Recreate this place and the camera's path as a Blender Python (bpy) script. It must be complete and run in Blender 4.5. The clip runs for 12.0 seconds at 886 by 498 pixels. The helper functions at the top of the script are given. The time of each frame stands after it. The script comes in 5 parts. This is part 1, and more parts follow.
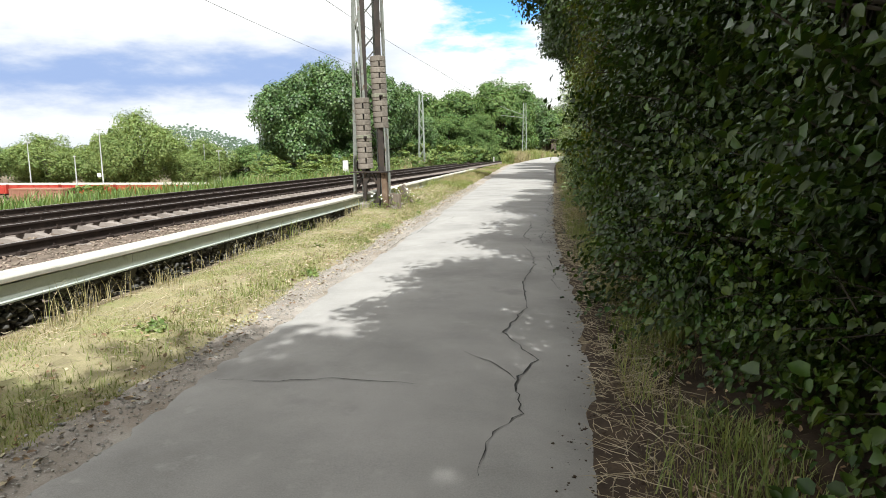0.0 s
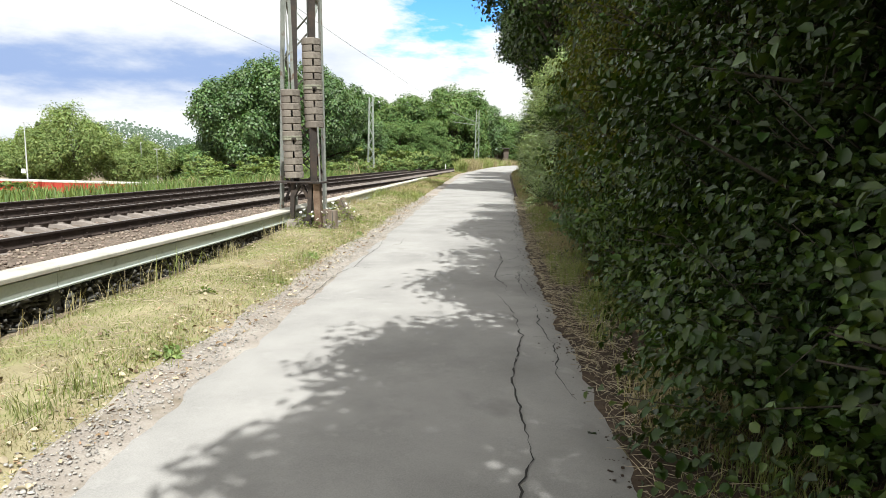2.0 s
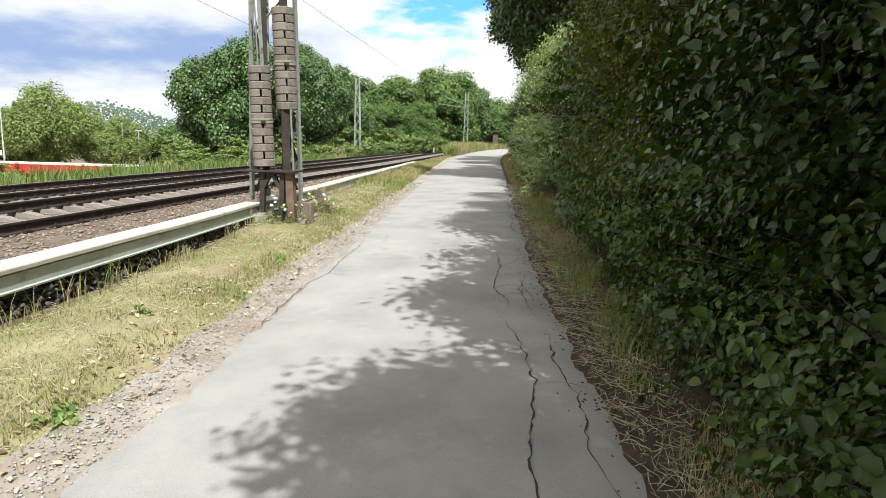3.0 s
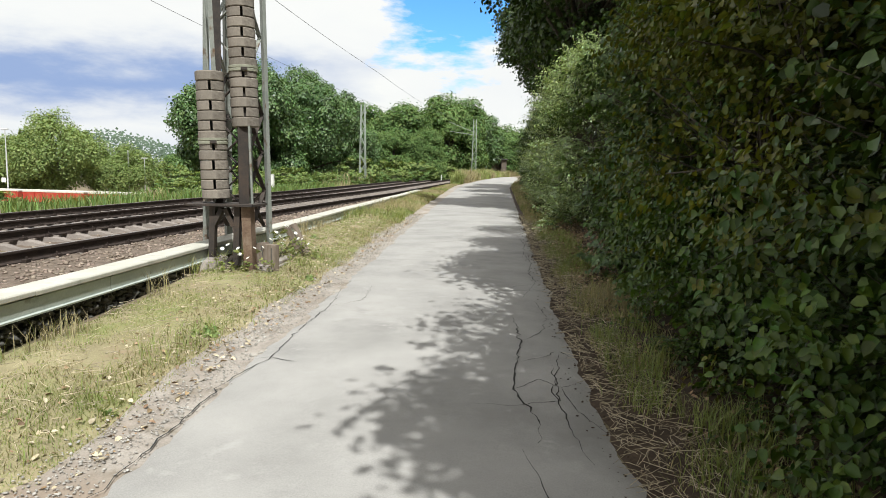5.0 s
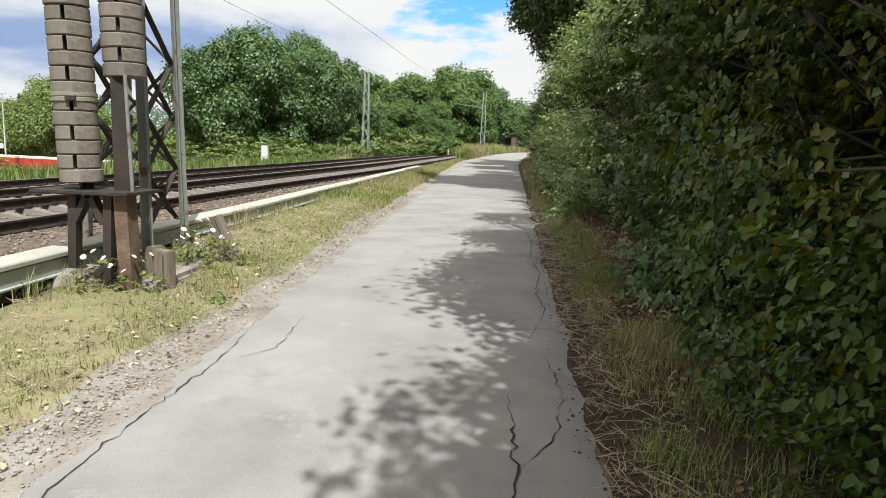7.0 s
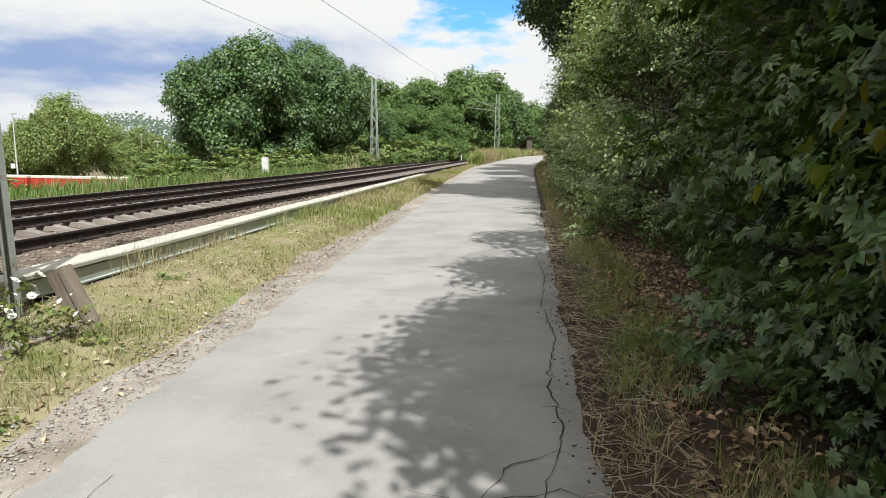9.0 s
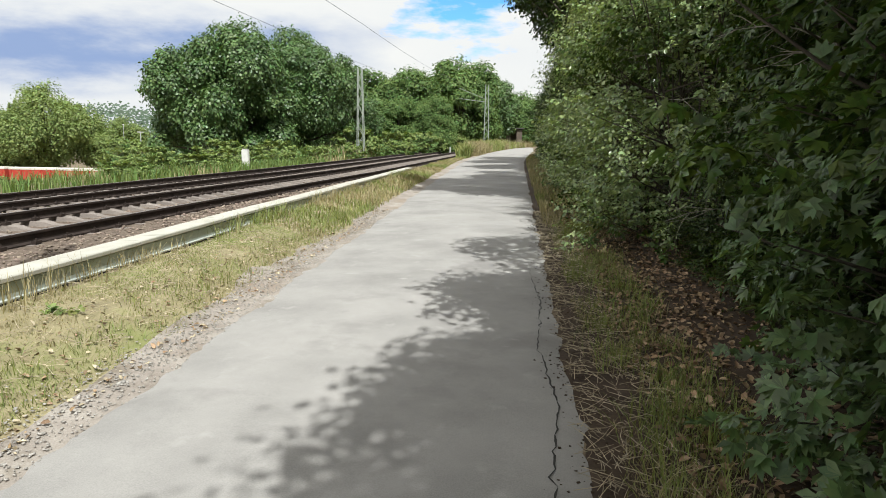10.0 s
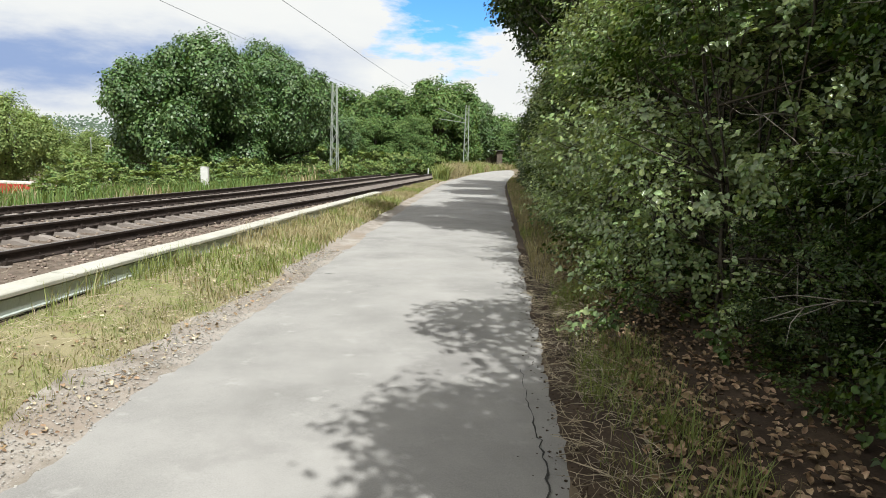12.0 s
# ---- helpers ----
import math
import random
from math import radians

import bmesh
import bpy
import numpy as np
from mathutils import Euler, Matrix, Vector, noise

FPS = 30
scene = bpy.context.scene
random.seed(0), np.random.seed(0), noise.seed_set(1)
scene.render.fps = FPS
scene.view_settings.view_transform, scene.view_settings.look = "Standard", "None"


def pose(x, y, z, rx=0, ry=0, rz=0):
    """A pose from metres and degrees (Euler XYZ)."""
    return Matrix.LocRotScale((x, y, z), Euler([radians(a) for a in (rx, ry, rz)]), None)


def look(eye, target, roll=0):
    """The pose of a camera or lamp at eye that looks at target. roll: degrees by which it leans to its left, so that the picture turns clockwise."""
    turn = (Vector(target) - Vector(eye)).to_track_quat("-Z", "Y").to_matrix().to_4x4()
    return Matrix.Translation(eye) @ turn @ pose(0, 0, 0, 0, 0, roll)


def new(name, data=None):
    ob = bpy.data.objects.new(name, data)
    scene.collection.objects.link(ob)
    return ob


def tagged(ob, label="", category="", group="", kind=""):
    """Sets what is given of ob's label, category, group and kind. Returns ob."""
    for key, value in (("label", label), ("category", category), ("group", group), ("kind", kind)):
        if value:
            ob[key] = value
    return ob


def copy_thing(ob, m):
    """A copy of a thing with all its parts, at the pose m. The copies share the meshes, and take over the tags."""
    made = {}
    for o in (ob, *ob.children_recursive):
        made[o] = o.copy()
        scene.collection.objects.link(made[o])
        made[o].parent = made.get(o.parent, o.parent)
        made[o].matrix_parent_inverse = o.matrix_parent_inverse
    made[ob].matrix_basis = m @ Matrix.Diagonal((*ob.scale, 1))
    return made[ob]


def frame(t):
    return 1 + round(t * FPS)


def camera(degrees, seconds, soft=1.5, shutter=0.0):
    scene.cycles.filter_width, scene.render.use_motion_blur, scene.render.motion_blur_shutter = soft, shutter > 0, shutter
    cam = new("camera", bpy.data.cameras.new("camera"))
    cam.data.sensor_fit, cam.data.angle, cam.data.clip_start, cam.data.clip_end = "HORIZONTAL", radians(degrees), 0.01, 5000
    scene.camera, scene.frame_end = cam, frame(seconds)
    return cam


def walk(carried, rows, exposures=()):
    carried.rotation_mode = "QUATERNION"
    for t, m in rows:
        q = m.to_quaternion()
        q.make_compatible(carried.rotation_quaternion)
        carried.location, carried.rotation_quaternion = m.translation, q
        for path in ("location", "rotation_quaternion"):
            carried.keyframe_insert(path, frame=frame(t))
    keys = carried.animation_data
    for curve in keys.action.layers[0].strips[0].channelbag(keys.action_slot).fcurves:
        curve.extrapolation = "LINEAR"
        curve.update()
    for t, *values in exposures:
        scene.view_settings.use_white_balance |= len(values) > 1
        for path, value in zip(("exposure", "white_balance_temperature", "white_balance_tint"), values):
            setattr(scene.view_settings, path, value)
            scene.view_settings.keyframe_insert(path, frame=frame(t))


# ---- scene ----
cam = camera(68.3, 12.0, soft=0.9)
# seconds, x, y, z, yaw, pitch, roll
PATH = [
    (0, 3.947, 0.708, 1.402, 8.903, -8.400, 0.744),
    (0.5, 3.827, 1.344, 1.416, 7.247, -8.918, -1.349),
    (1, 3.720, 2.013, 1.432, 9.438, -6.827, 0.910),
    (1.5, 3.643, 2.680, 1.445, 7.932, -7.501, -2.824),
    (2, 3.581, 3.348, 1.456, 4.618, -7.882, -0.985),
    (2.5, 3.557, 3.972, 1.483, 6.665, -9.385, -4.647),
    (3, 3.467, 4.565, 1.513, 3.598, -9.339, -1.267),
    (3.5, 3.408, 5.147, 1.516, 6.157, -8.839, -2.588),
    (3.7, 3.397, 5.374, 1.516, 5.751, -6.083, -3.767),
    (5.3, 3.450, 7.166, 1.488, 4.636, -7.835, -0.479),
    (5.5, 3.468, 7.412, 1.492, 6.381, -8.978, -0.989),
    (6, 3.478, 8.084, 1.507, 1.343, -8.028, -2.485),
    (6.5, 3.512, 8.739, 1.520, 6.173, -5.899, -0.722),
    (6.7, 3.530, 8.993, 1.521, 5.350, -8.836, -2.515),
    (8.3, 3.650, 10.960, 1.520, 4.994, -9.606, 0.826),
    (8.5, 3.665, 11.211, 1.509, 6.076, -6.926, 0.630),
    (9, 3.748, 11.849, 1.504, 6.627, -8.782, -0.452),
    (9.5, 3.737, 12.507, 1.551, 2.953, -7.842, 0.653),
    (10, 3.739, 13.165, 1.553, 5.741, -9.522, -0.571),
    (10.5, 3.657, 13.799, 1.595, 2.031, -9.634, 0.518),
    (11, 3.664, 14.449, 1.598, 3.677, -8.840, 0.374),
    (11.5, 3.655, 15.133, 1.621, 2.655, -8.813, 0.418),
    (12, 3.709, 15.811, 1.623, 4.027, -7.739, -1.753),
]
walk(cam, [(t, pose(x, y, z, 90 + p, r, w)) for t, x, y, z, w, p, r in PATH],
     exposures=[(0.0, 0.76, 6050, 7), (2.5, 0.72, 6050, 7), (3.7, 0.60, 6050, 7), (6.0, 0.46, 6050, 7), (12.0, 0.44, 6050, 7)])

# ---- world and sun ----
SUN = Vector((0.22, -0.62, 0.98)).normalized()


def build_world():
    w = bpy.data.worlds.new("sky")
    scene.world = w
    w.use_nodes = True
    nt = w.node_tree
    nt.nodes.clear()
    N, L = nt.nodes.new, nt.links.new
    sky = N("ShaderNodeTexSky")
    sky.sky_type = "NISHITA"
    sky.sun_disc = False
    sky.sun_elevation = math.asin(SUN.z)
    sky.sun_rotation = math.atan2(SUN.x, SUN.y)
    sky.dust_density = 0.6
    dim = N("ShaderNodeVectorMath")
    dim.operation = "SCALE"
    dim.inputs["Scale"].default_value = 0.24
    deep = N("ShaderNodeVectorMath")
    deep.operation = "MULTIPLY"
    deep.inputs[1].default_value = (0.42, 0.74, 1.08)
    L(sky.outputs[0], deep.inputs[0])
    L(deep.outputs[0], dim.inputs[0])
    tc = N("ShaderNodeTexCoord")
    sep = N("ShaderNodeSeparateXYZ")
    L(tc.outputs["Generated"], sep.inputs[0])

    def m(op, a, b=0.0, c=None, clamp=False):
        n = N("ShaderNodeMath")
        n.operation = op
        n.use_clamp = clamp
        for i, v in enumerate((a, b, c)):
            if v is None:
                continue
            if isinstance(v, (int, float)):
                n.inputs[i].default_value = v
            else:
                L(v, n.inputs[i])
        return n.outputs[0]

    flat = N("ShaderNodeMapping")
    flat.inputs["Scale"].default_value = (1, 1, 3.2)
    L(tc.outputs["Generated"], flat.inputs[0])

    def noise_at(scale, detail, off):
        n = N("ShaderNodeTexNoise")
        n.inputs["Scale"].default_value = scale
        n.inputs["Detail"].default_value = detail
        n.inputs["Roughness"].default_value = 0.58
        mp = N("ShaderNodeMapping")
        mp.inputs["Location"].default_value = (off, off * 0.7, off * 1.3)
        L(flat.outputs[0], mp.inputs[0])
        L(mp.outputs[0], n.inputs["Vector"])
        return n.outputs["Fac"]

    big, fine = noise_at(2.6, 8, 3.1), noise_at(6.5, 7, 9.4)
    az = m("ARCTAN2", sep.outputs["X"], sep.outputs["Y"])  # to the right of the track's line
    el = m("ARCSINE", sep.outputs["Z"])
    wob = m("MULTIPLY_ADD", big, 0.30, -0.15)
    wob2 = m("MULTIPLY_ADD", fine, 0.26, -0.13)
    # the break in the clouds ahead
    da = m("MULTIPLY", m("ADD", az, 0.06), 1.0)
    de = m("MULTIPLY", m("SUBTRACT", el, 0.24), 1.5)
    dist = m("SQRT", m("ADD", m("MULTIPLY", da, da), m("MULTIPLY", de, de)))
    gap = m("SUBTRACT", 0.125, m("ADD", dist, m("ADD", wob, wob2)))
    hole = m("MULTIPLY", gap, 26.0, clamp=True)
    # the grey bank low on the left side
    ee = m("DIVIDE", m("SUBTRACT", m("ADD", el, m("MULTIPLY", wob2, 0.5)), 0.112), 0.04)
    bank = m("POWER", 2.718, m("MULTIPLY", m("MULTIPLY", ee, ee), -1.0))
    left = m("MULTIPLY", m("SUBTRACT", m("MULTIPLY", az, -1.0), m("ADD", 0.16, wob)), 6.0, clamp=True)
    grey = m("MULTIPLY", bank, left)
    soft = m("MULTIPLY", m("SUBTRACT", 0.56, big), 2.2, clamp=True)
    low = m("MULTIPLY", m("SUBTRACT", 0.06, el), 14.0, clamp=True)
    grey = m("MAXIMUM", grey, m("MAXIMUM", m("MULTIPLY", soft, 0.15), m("MULTIPLY", m("MULTIPLY", low, left), 0.5)))
    cloud = N("ShaderNodeMixRGB")
    cloud.inputs[1].default_value = (1.19, 1.135, 1.05, 1)
    cloud.inputs[2].default_value = (0.42, 0.53, 0.80, 1)
    L(grey, cloud.inputs[0])
    both = N("ShaderNodeMixRGB")
    L(hole, both.inputs[0])
    L(cloud.outputs[0], both.inputs[1])
    L(dim.outputs[0], both.inputs[2])
    bg = N("ShaderNodeBackground")
    bg.inputs["Strength"].default_value = 0.61
    L(both.outputs[0], bg.inputs["Color"])
    out = N("ShaderNodeOutputWorld")
    L(bg.outputs[0], out.inputs["Surface"])


build_world()
sun_lamp = bpy.data.lights.new("sun", "SUN")
sun_lamp.energy, sun_lamp.angle, sun_lamp.color = 4.2, radians(0.5), (1.0, 0.965, 0.895)
sun = new("sun", sun_lamp)
sun.matrix_world = look((20, -20, 40), Vector((20, -20, 40)) - SUN)

# ---- materials ----
def material(name, colors, scale=8.0, rough=0.8, bump=0.3, fine=60.0, metal=0.0, stretch=(1, 1, 1), spots=None, per=None, leafy=0.0, stain=None, dist=0.01, spec=None):
    """colors: dark to light, mixed by noise at two scales. spots: (colour, scale, amount). per: 'island' or 'object', amount of random lightness. leafy: light let through."""
    mt = bpy.data.materials.new(name)
    mt.use_nodes = True
    nt = mt.node_tree
    N, L = nt.nodes.new, nt.links.new
    bsdf = nt.nodes["Principled BSDF"]
    bsdf.inputs["Roughness"].default_value = rough
    bsdf.inputs["Metallic"].default_value = metal
    bsdf.inputs["Specular IOR Level"].default_value = spec or (0.3 if leafy else 0.35)
    tc = N("ShaderNodeTexCoord")
    mp = N("ShaderNodeMapping")
    mp.inputs["Scale"].default_value = stretch
    L(tc.outputs["Object"], mp.inputs[0])

    def noise_node(s, detail=5):
        n = N("ShaderNodeTexNoise")
        n.inputs["Scale"].default_value = s
        n.inputs["Detail"].default_value = detail
        n.inputs["Roughness"].default_value = 0.62
        L(mp.outputs[0], n.inputs["Vector"])
        return n

    big, small = noise_node(scale), noise_node(fine, 3)
    add = N("ShaderNodeMath")
    add.operation = "MULTIPLY_ADD"
    L(small.outputs["Fac"], add.inputs[0])
    add.inputs[1].default_value = 0.45
    sub = N("ShaderNodeMath")
    sub.operation = "MULTIPLY_ADD"
    L(big.outputs["Fac"], sub.inputs[0])
    sub.inputs[1].default_value, sub.inputs[2].default_value = 0.75, -0.1
    L(sub.outputs[0], add.inputs[2])
    ramp = N("ShaderNodeValToRGB")
    els = ramp.color_ramp.elements
    els[0].position, els[1].position = 0.28, 0.72
    els[0].color, els[1].color = (*colors[0], 1), (*colors[-1], 1)
    for i, c in enumerate(colors[1:-1]):
        e = els.new(0.28 + 0.44 * (i + 1) / (len(colors) - 1))
        e.color = (*c, 1)
    L(add.outputs[0], ramp.inputs[0])
    col = ramp.outputs[0]
    for sp in (spots, stain):
        if not sp:
            continue
        n = noise_node(sp[1], 6)
        r = N("ShaderNodeValToRGB")
        r.color_ramp.elements[0].position, r.color_ramp.elements[1].position = 1 - sp[2] - 0.06, 1 - sp[2] + 0.06
        L(n.outputs["Fac"], r.inputs[0])
        mx = N("ShaderNodeMixRGB")
        L(r.outputs[0], mx.inputs[0])
        L(col, mx.inputs[1])
        mx.inputs[2].default_value = (*sp[0], 1)
        col = mx.outputs[0]
    if per:
        if per[0] == "island":
            rnd = N("ShaderNodeNewGeometry").outputs["Random Per Island"]
        else:
            rnd = N("ShaderNodeObjectInfo").outputs["Random"]
        hsv = N("ShaderNodeHueSaturation")
        v = N("ShaderNodeMath")
        v.operation = "MULTIPLY_ADD"
        v.inputs[1].default_value, v.inputs[2].default_value = 2 * per[1], 1 - per[1]
        L(rnd, v.inputs[0])
        L(v.outputs[0], hsv.inputs["Value"])
        if leafy or len(per) > 2:
            h = N("ShaderNodeMath")
            h.operation = "MULTIPLY_ADD"
            frac = N("ShaderNodeMath")
            frac.operation = "FRACT"
            mul = N("ShaderNodeMath")
            mul.operation = "MULTIPLY"
            mul.inputs[1].default_value = 7.31
            L(rnd, mul.inputs[0])
            L(mul.outputs[0], frac.inputs[0])
            L(frac.outputs[0], h.inputs[0])
            amt = per[2] if len(per) > 2 else 0.05
            h.inputs[1].default_value, h.inputs[2].default_value = amt, 0.5 - amt / 2
            L(h.outputs[0], hsv.inputs["Hue"])
        L(col, hsv.inputs["Color"])
        col = hsv.outputs[0]
    L(col, bsdf.inputs["Base Color"])
    if bump:
        b = N("ShaderNodeBump")
        b.inputs["Strength"].default_value = bump
        b.inputs["Distance"].default_value = dist
        L(add.outputs[0], b.inputs["Height"])
        L(b.outputs[0], bsdf.inputs["Normal"])
    if leafy:
        tr = N("ShaderNodeBsdfTranslucent")
        warm = N("ShaderNodeMixRGB")
        warm.blend_type = "MULTIPLY"
        warm.inputs[0].default_value = 1.0
        warm.inputs[2].default_value = (1.25, 1.2, 0.45, 1)
        L(col, warm.inputs[1])
        L(warm.outputs[0], tr.inputs["Color"])
        mix = N("ShaderNodeMixShader")
        mix.inputs[0].default_value = leafy
        L(bsdf.outputs[0], mix.inputs[1])
        L(tr.outputs[0], mix.inputs[2])
        L(mix.outputs[0], nt.nodes["Material Output"].inputs["Surface"])
    return mt


M = dict(
    soil=material("soil", [(0.10, 0.075, 0.05), (0.17, 0.13, 0.085), (0.24, 0.19, 0.12)], 1.6, 0.95, 0.5, 40, spots=((0.15, 0.14, 0.065), 0.7, 0.42)),
    verge=material("verge", [(0.20, 0.17, 0.095), (0.30, 0.26, 0.145), (0.41, 0.36, 0.21)], 2.2, 0.95, 0.6, 90, spots=((0.22, 0.23, 0.085), 1.1, 0.43), stain=((0.30, 0.22, 0.14), 1.7, 0.37)),
    asphalt=material("asphalt", [(0.22, 0.209, 0.195), (0.315, 0.30, 0.28), (0.39, 0.37, 0.345)], 1.1, 0.88, 0.5, 130, spots=((0.235, 0.222, 0.208), 0.7, 0.38), stain=((0.365, 0.347, 0.325), 5.0, 0.34), dist=0.005),
    crack=material("crack", [(0.025, 0.024, 0.023), (0.06, 0.056, 0.05)], 10, 1.0, 0.3, 60),
    shoulder=material("shoulder", [(0.22, 0.185, 0.15), (0.32, 0.28, 0.24), (0.44, 0.40, 0.35)], 3.5, 0.95, 0.9, 90, spots=((0.27, 0.215, 0.165), 0.6, 0.42), stain=((0.20, 0.165, 0.12), 1.9, 0.38)),
    # dark soil brown, lowered further to hold the shade at the hedge's foot
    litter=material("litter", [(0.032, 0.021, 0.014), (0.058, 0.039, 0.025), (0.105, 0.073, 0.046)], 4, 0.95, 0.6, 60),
    stone=material("stone", [(0.14, 0.105, 0.08), (0.23, 0.18, 0.14), (0.33, 0.27, 0.22)], 9, 0.9, 0.4, 60, per=("island", 0.4, 0.03)),
    pebble=material("pebble", [(0.27, 0.245, 0.215), (0.37, 0.345, 0.31), (0.50, 0.47, 0.43)], 14, 0.9, 0.3, 80, per=("island", 0.25)),
    bed=material("bed", [(0.07, 0.052, 0.038), (0.145, 0.11, 0.083), (0.235, 0.185, 0.145)], 7, 0.95, 0.9, 26, dist=0.05),
    sleeper=material("sleeper", [(0.16, 0.135, 0.115), (0.235, 0.20, 0.175), (0.31, 0.275, 0.24)], 5, 0.9, 0.3, 60, per=("object", 0.14), spots=((0.20, 0.15, 0.11), 3, 0.36)),
    rail_side=material("rail_side", [(0.02, 0.014, 0.012), (0.036, 0.025, 0.02), (0.055, 0.038, 0.03)], 6, 0.8, 0.3, 60),
    rail_top=material("rail_top", [(0.22, 0.19, 0.17), (0.32, 0.29, 0.27)], 8, 0.42, 0.05, 90, metal=0.8, stretch=(1, 0.1, 1)),
    lid=material("lid", [(0.40, 0.38, 0.32), (0.48, 0.46, 0.395), (0.55, 0.53, 0.465)], 3, 0.85, 0.25, 70, spots=((0.34, 0.33, 0.27), 2.4, 0.36)),
    trough=material("trough", [(0.37, 0.405, 0.37), (0.44, 0.475, 0.435), (0.50, 0.535, 0.49)], 2.2, 0.8, 0.2, 60, spots=((0.25, 0.26, 0.215), 3.1, 0.34)),
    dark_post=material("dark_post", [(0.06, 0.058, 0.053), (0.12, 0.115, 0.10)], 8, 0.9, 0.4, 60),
    weight=material("weight", [(0.165, 0.14, 0.112), (0.225, 0.195, 0.16), (0.285, 0.25, 0.21)], 5, 0.92, 0.35, 70, per=("object", 0.16), spots=((0.11, 0.092, 0.073), 4.0, 0.36), stain=((0.38, 0.35, 0.31), 7.5, 0.27)),
    band=material("band", [(0.22, 0.22, 0.16), (0.31, 0.30, 0.23)], 7, 0.7, 0.2, 60),
    steel=material("steel", [(0.16, 0.17, 0.15), (0.235, 0.245, 0.215), (0.30, 0.305, 0.27)], 5, 0.7, 0.2, 60, spots=((0.12, 0.075, 0.045), 5, 0.38)),
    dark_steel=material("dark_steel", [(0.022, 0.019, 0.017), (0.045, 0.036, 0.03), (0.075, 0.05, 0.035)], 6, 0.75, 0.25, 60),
    rust=material("rust", [(0.085, 0.052, 0.034), (0.16, 0.105, 0.07), (0.25, 0.19, 0.14)], 6, 0.9, 0.3, 60),
    concrete=material("concrete", [(0.26, 0.225, 0.20), (0.345, 0.305, 0.275), (0.41, 0.37, 0.335)], 4, 0.92, 0.4, 60, spots=((0.19, 0.16, 0.135), 2.5, 0.38)),
    white_post=material("white_post", [(0.58, 0.57, 0.53), (0.74, 0.73, 0.70)], 4, 0.85, 0.2, 60),
    old_wood=material("old_wood", [(0.14, 0.10, 0.075), (0.22, 0.175, 0.135), (0.30, 0.25, 0.20)], 9, 0.9, 0.4, 40, stretch=(1, 1, 0.15)),
    bark=material("bark", [(0.045, 0.036, 0.028), (0.085, 0.07, 0.055), (0.13, 0.11, 0.09)], 9, 0.95, 0.8, 40, stretch=(1, 1, 0.25)),
    twig=material("twig", [(0.05, 0.042, 0.03), (0.10, 0.082, 0.06)], 12, 0.9, 0.2, 60),
    pale_twig=material("pale_twig", [(0.26, 0.23, 0.19), (0.40, 0.36, 0.30)], 12, 0.9, 0.2, 60),
    leaf=material("leaf", [(0.024, 0.046, 0.006), (0.050, 0.086, 0.011), (0.10, 0.15, 0.022)], 1.4, 0.40, 0.0, 30, per=("island", 0.4, 0.05), leafy=0.24),
    leaf_yellow=material("leaf_yellow", [(0.06, 0.075, 0.011), (0.105, 0.12, 0.017), (0.16, 0.165, 0.026)], 1.4, 0.4, 0.0, 30, per=("island", 0.35, 0.06), leafy=0.32),
    leaf_dark=material("leaf_dark", [(0.018, 0.035, 0.006), (0.036, 0.062, 0.010), (0.068, 0.105, 0.018)], 1.4, 0.36, 0.0, 30, per=("island", 0.4, 0.04), leafy=0.16),
    leaf_maple=material("leaf_maple", [(0.06, 0.105, 0.036), (0.105, 0.165, 0.055), (0.15, 0.22, 0.085)], 1.4, 0.38, 0.0, 30, per=("island", 0.4, 0.04), leafy=0.32, spec=0.6),
    # leaf green lightened so that the colour itself carries the sunlight
    leaf_sunlit=material("leaf_sunlit", [(0.14, 0.20, 0.06), (0.26, 0.34, 0.13), (0.38, 0.45, 0.23)], 1.4, 0.30, 0.0, 30, per=("island", 0.45, 0.05), leafy=0.25, spec=0.9),
    leaf_tree=material("leaf_tree", [(0.045, 0.09, 0.024), (0.09, 0.16, 0.045), (0.15, 0.235, 0.075)], 0.35, 0.46, 0.0, 6, per=("island", 0.4, 0.05), leafy=0.2, spec=0.6),
    leaf_wood=material("leaf_wood", [(0.075, 0.13, 0.036), (0.115, 0.185, 0.052), (0.165, 0.24, 0.075)], 0.2, 0.6, 0.0, 6, per=("island", 0.4, 0.06), leafy=0.2),
    # greyed green: the distance haze is part of this colour
    leaf_far=material("leaf_far", [(0.05, 0.078, 0.05), (0.075, 0.11, 0.07), (0.10, 0.135, 0.085)], 0.05, 0.7, 0.0, 6, per=("island", 0.25, 0.03), leafy=0.1),
    leaf_willow=material("leaf_willow", [(0.156, 0.215, 0.065), (0.215, 0.280, 0.091), (0.273, 0.332, 0.117)], 0.3, 0.55, 0.0, 6, per=("island", 0.35, 0.05), leafy=0.25),
    grass_green=material("grass_green", [(0.15, 0.185, 0.05), (0.22, 0.255, 0.08), (0.29, 0.315, 0.12)], 1.2, 0.6, 0.0, 20, per=("island", 0.35, 0.05), leafy=0.25),
    weed_green=material("weed_green", [(0.085, 0.14, 0.035), (0.135, 0.20, 0.055), (0.19, 0.26, 0.085)], 0.6, 0.6, 0.0, 20, per=("island", 0.4, 0.06), leafy=0.25),
    grass_dry=material("grass_dry", [(0.245, 0.21, 0.11), (0.33, 0.285, 0.16), (0.42, 0.37, 0.225)], 1.2, 0.75, 0.0, 20, per=("island", 0.35, 0.02), leafy=0.2),
    straw=material("straw", [(0.30, 0.24, 0.15), (0.44, 0.37, 0.25), (0.56, 0.49, 0.36)], 5, 0.8, 0.0, 40, per=("island", 0.4)),
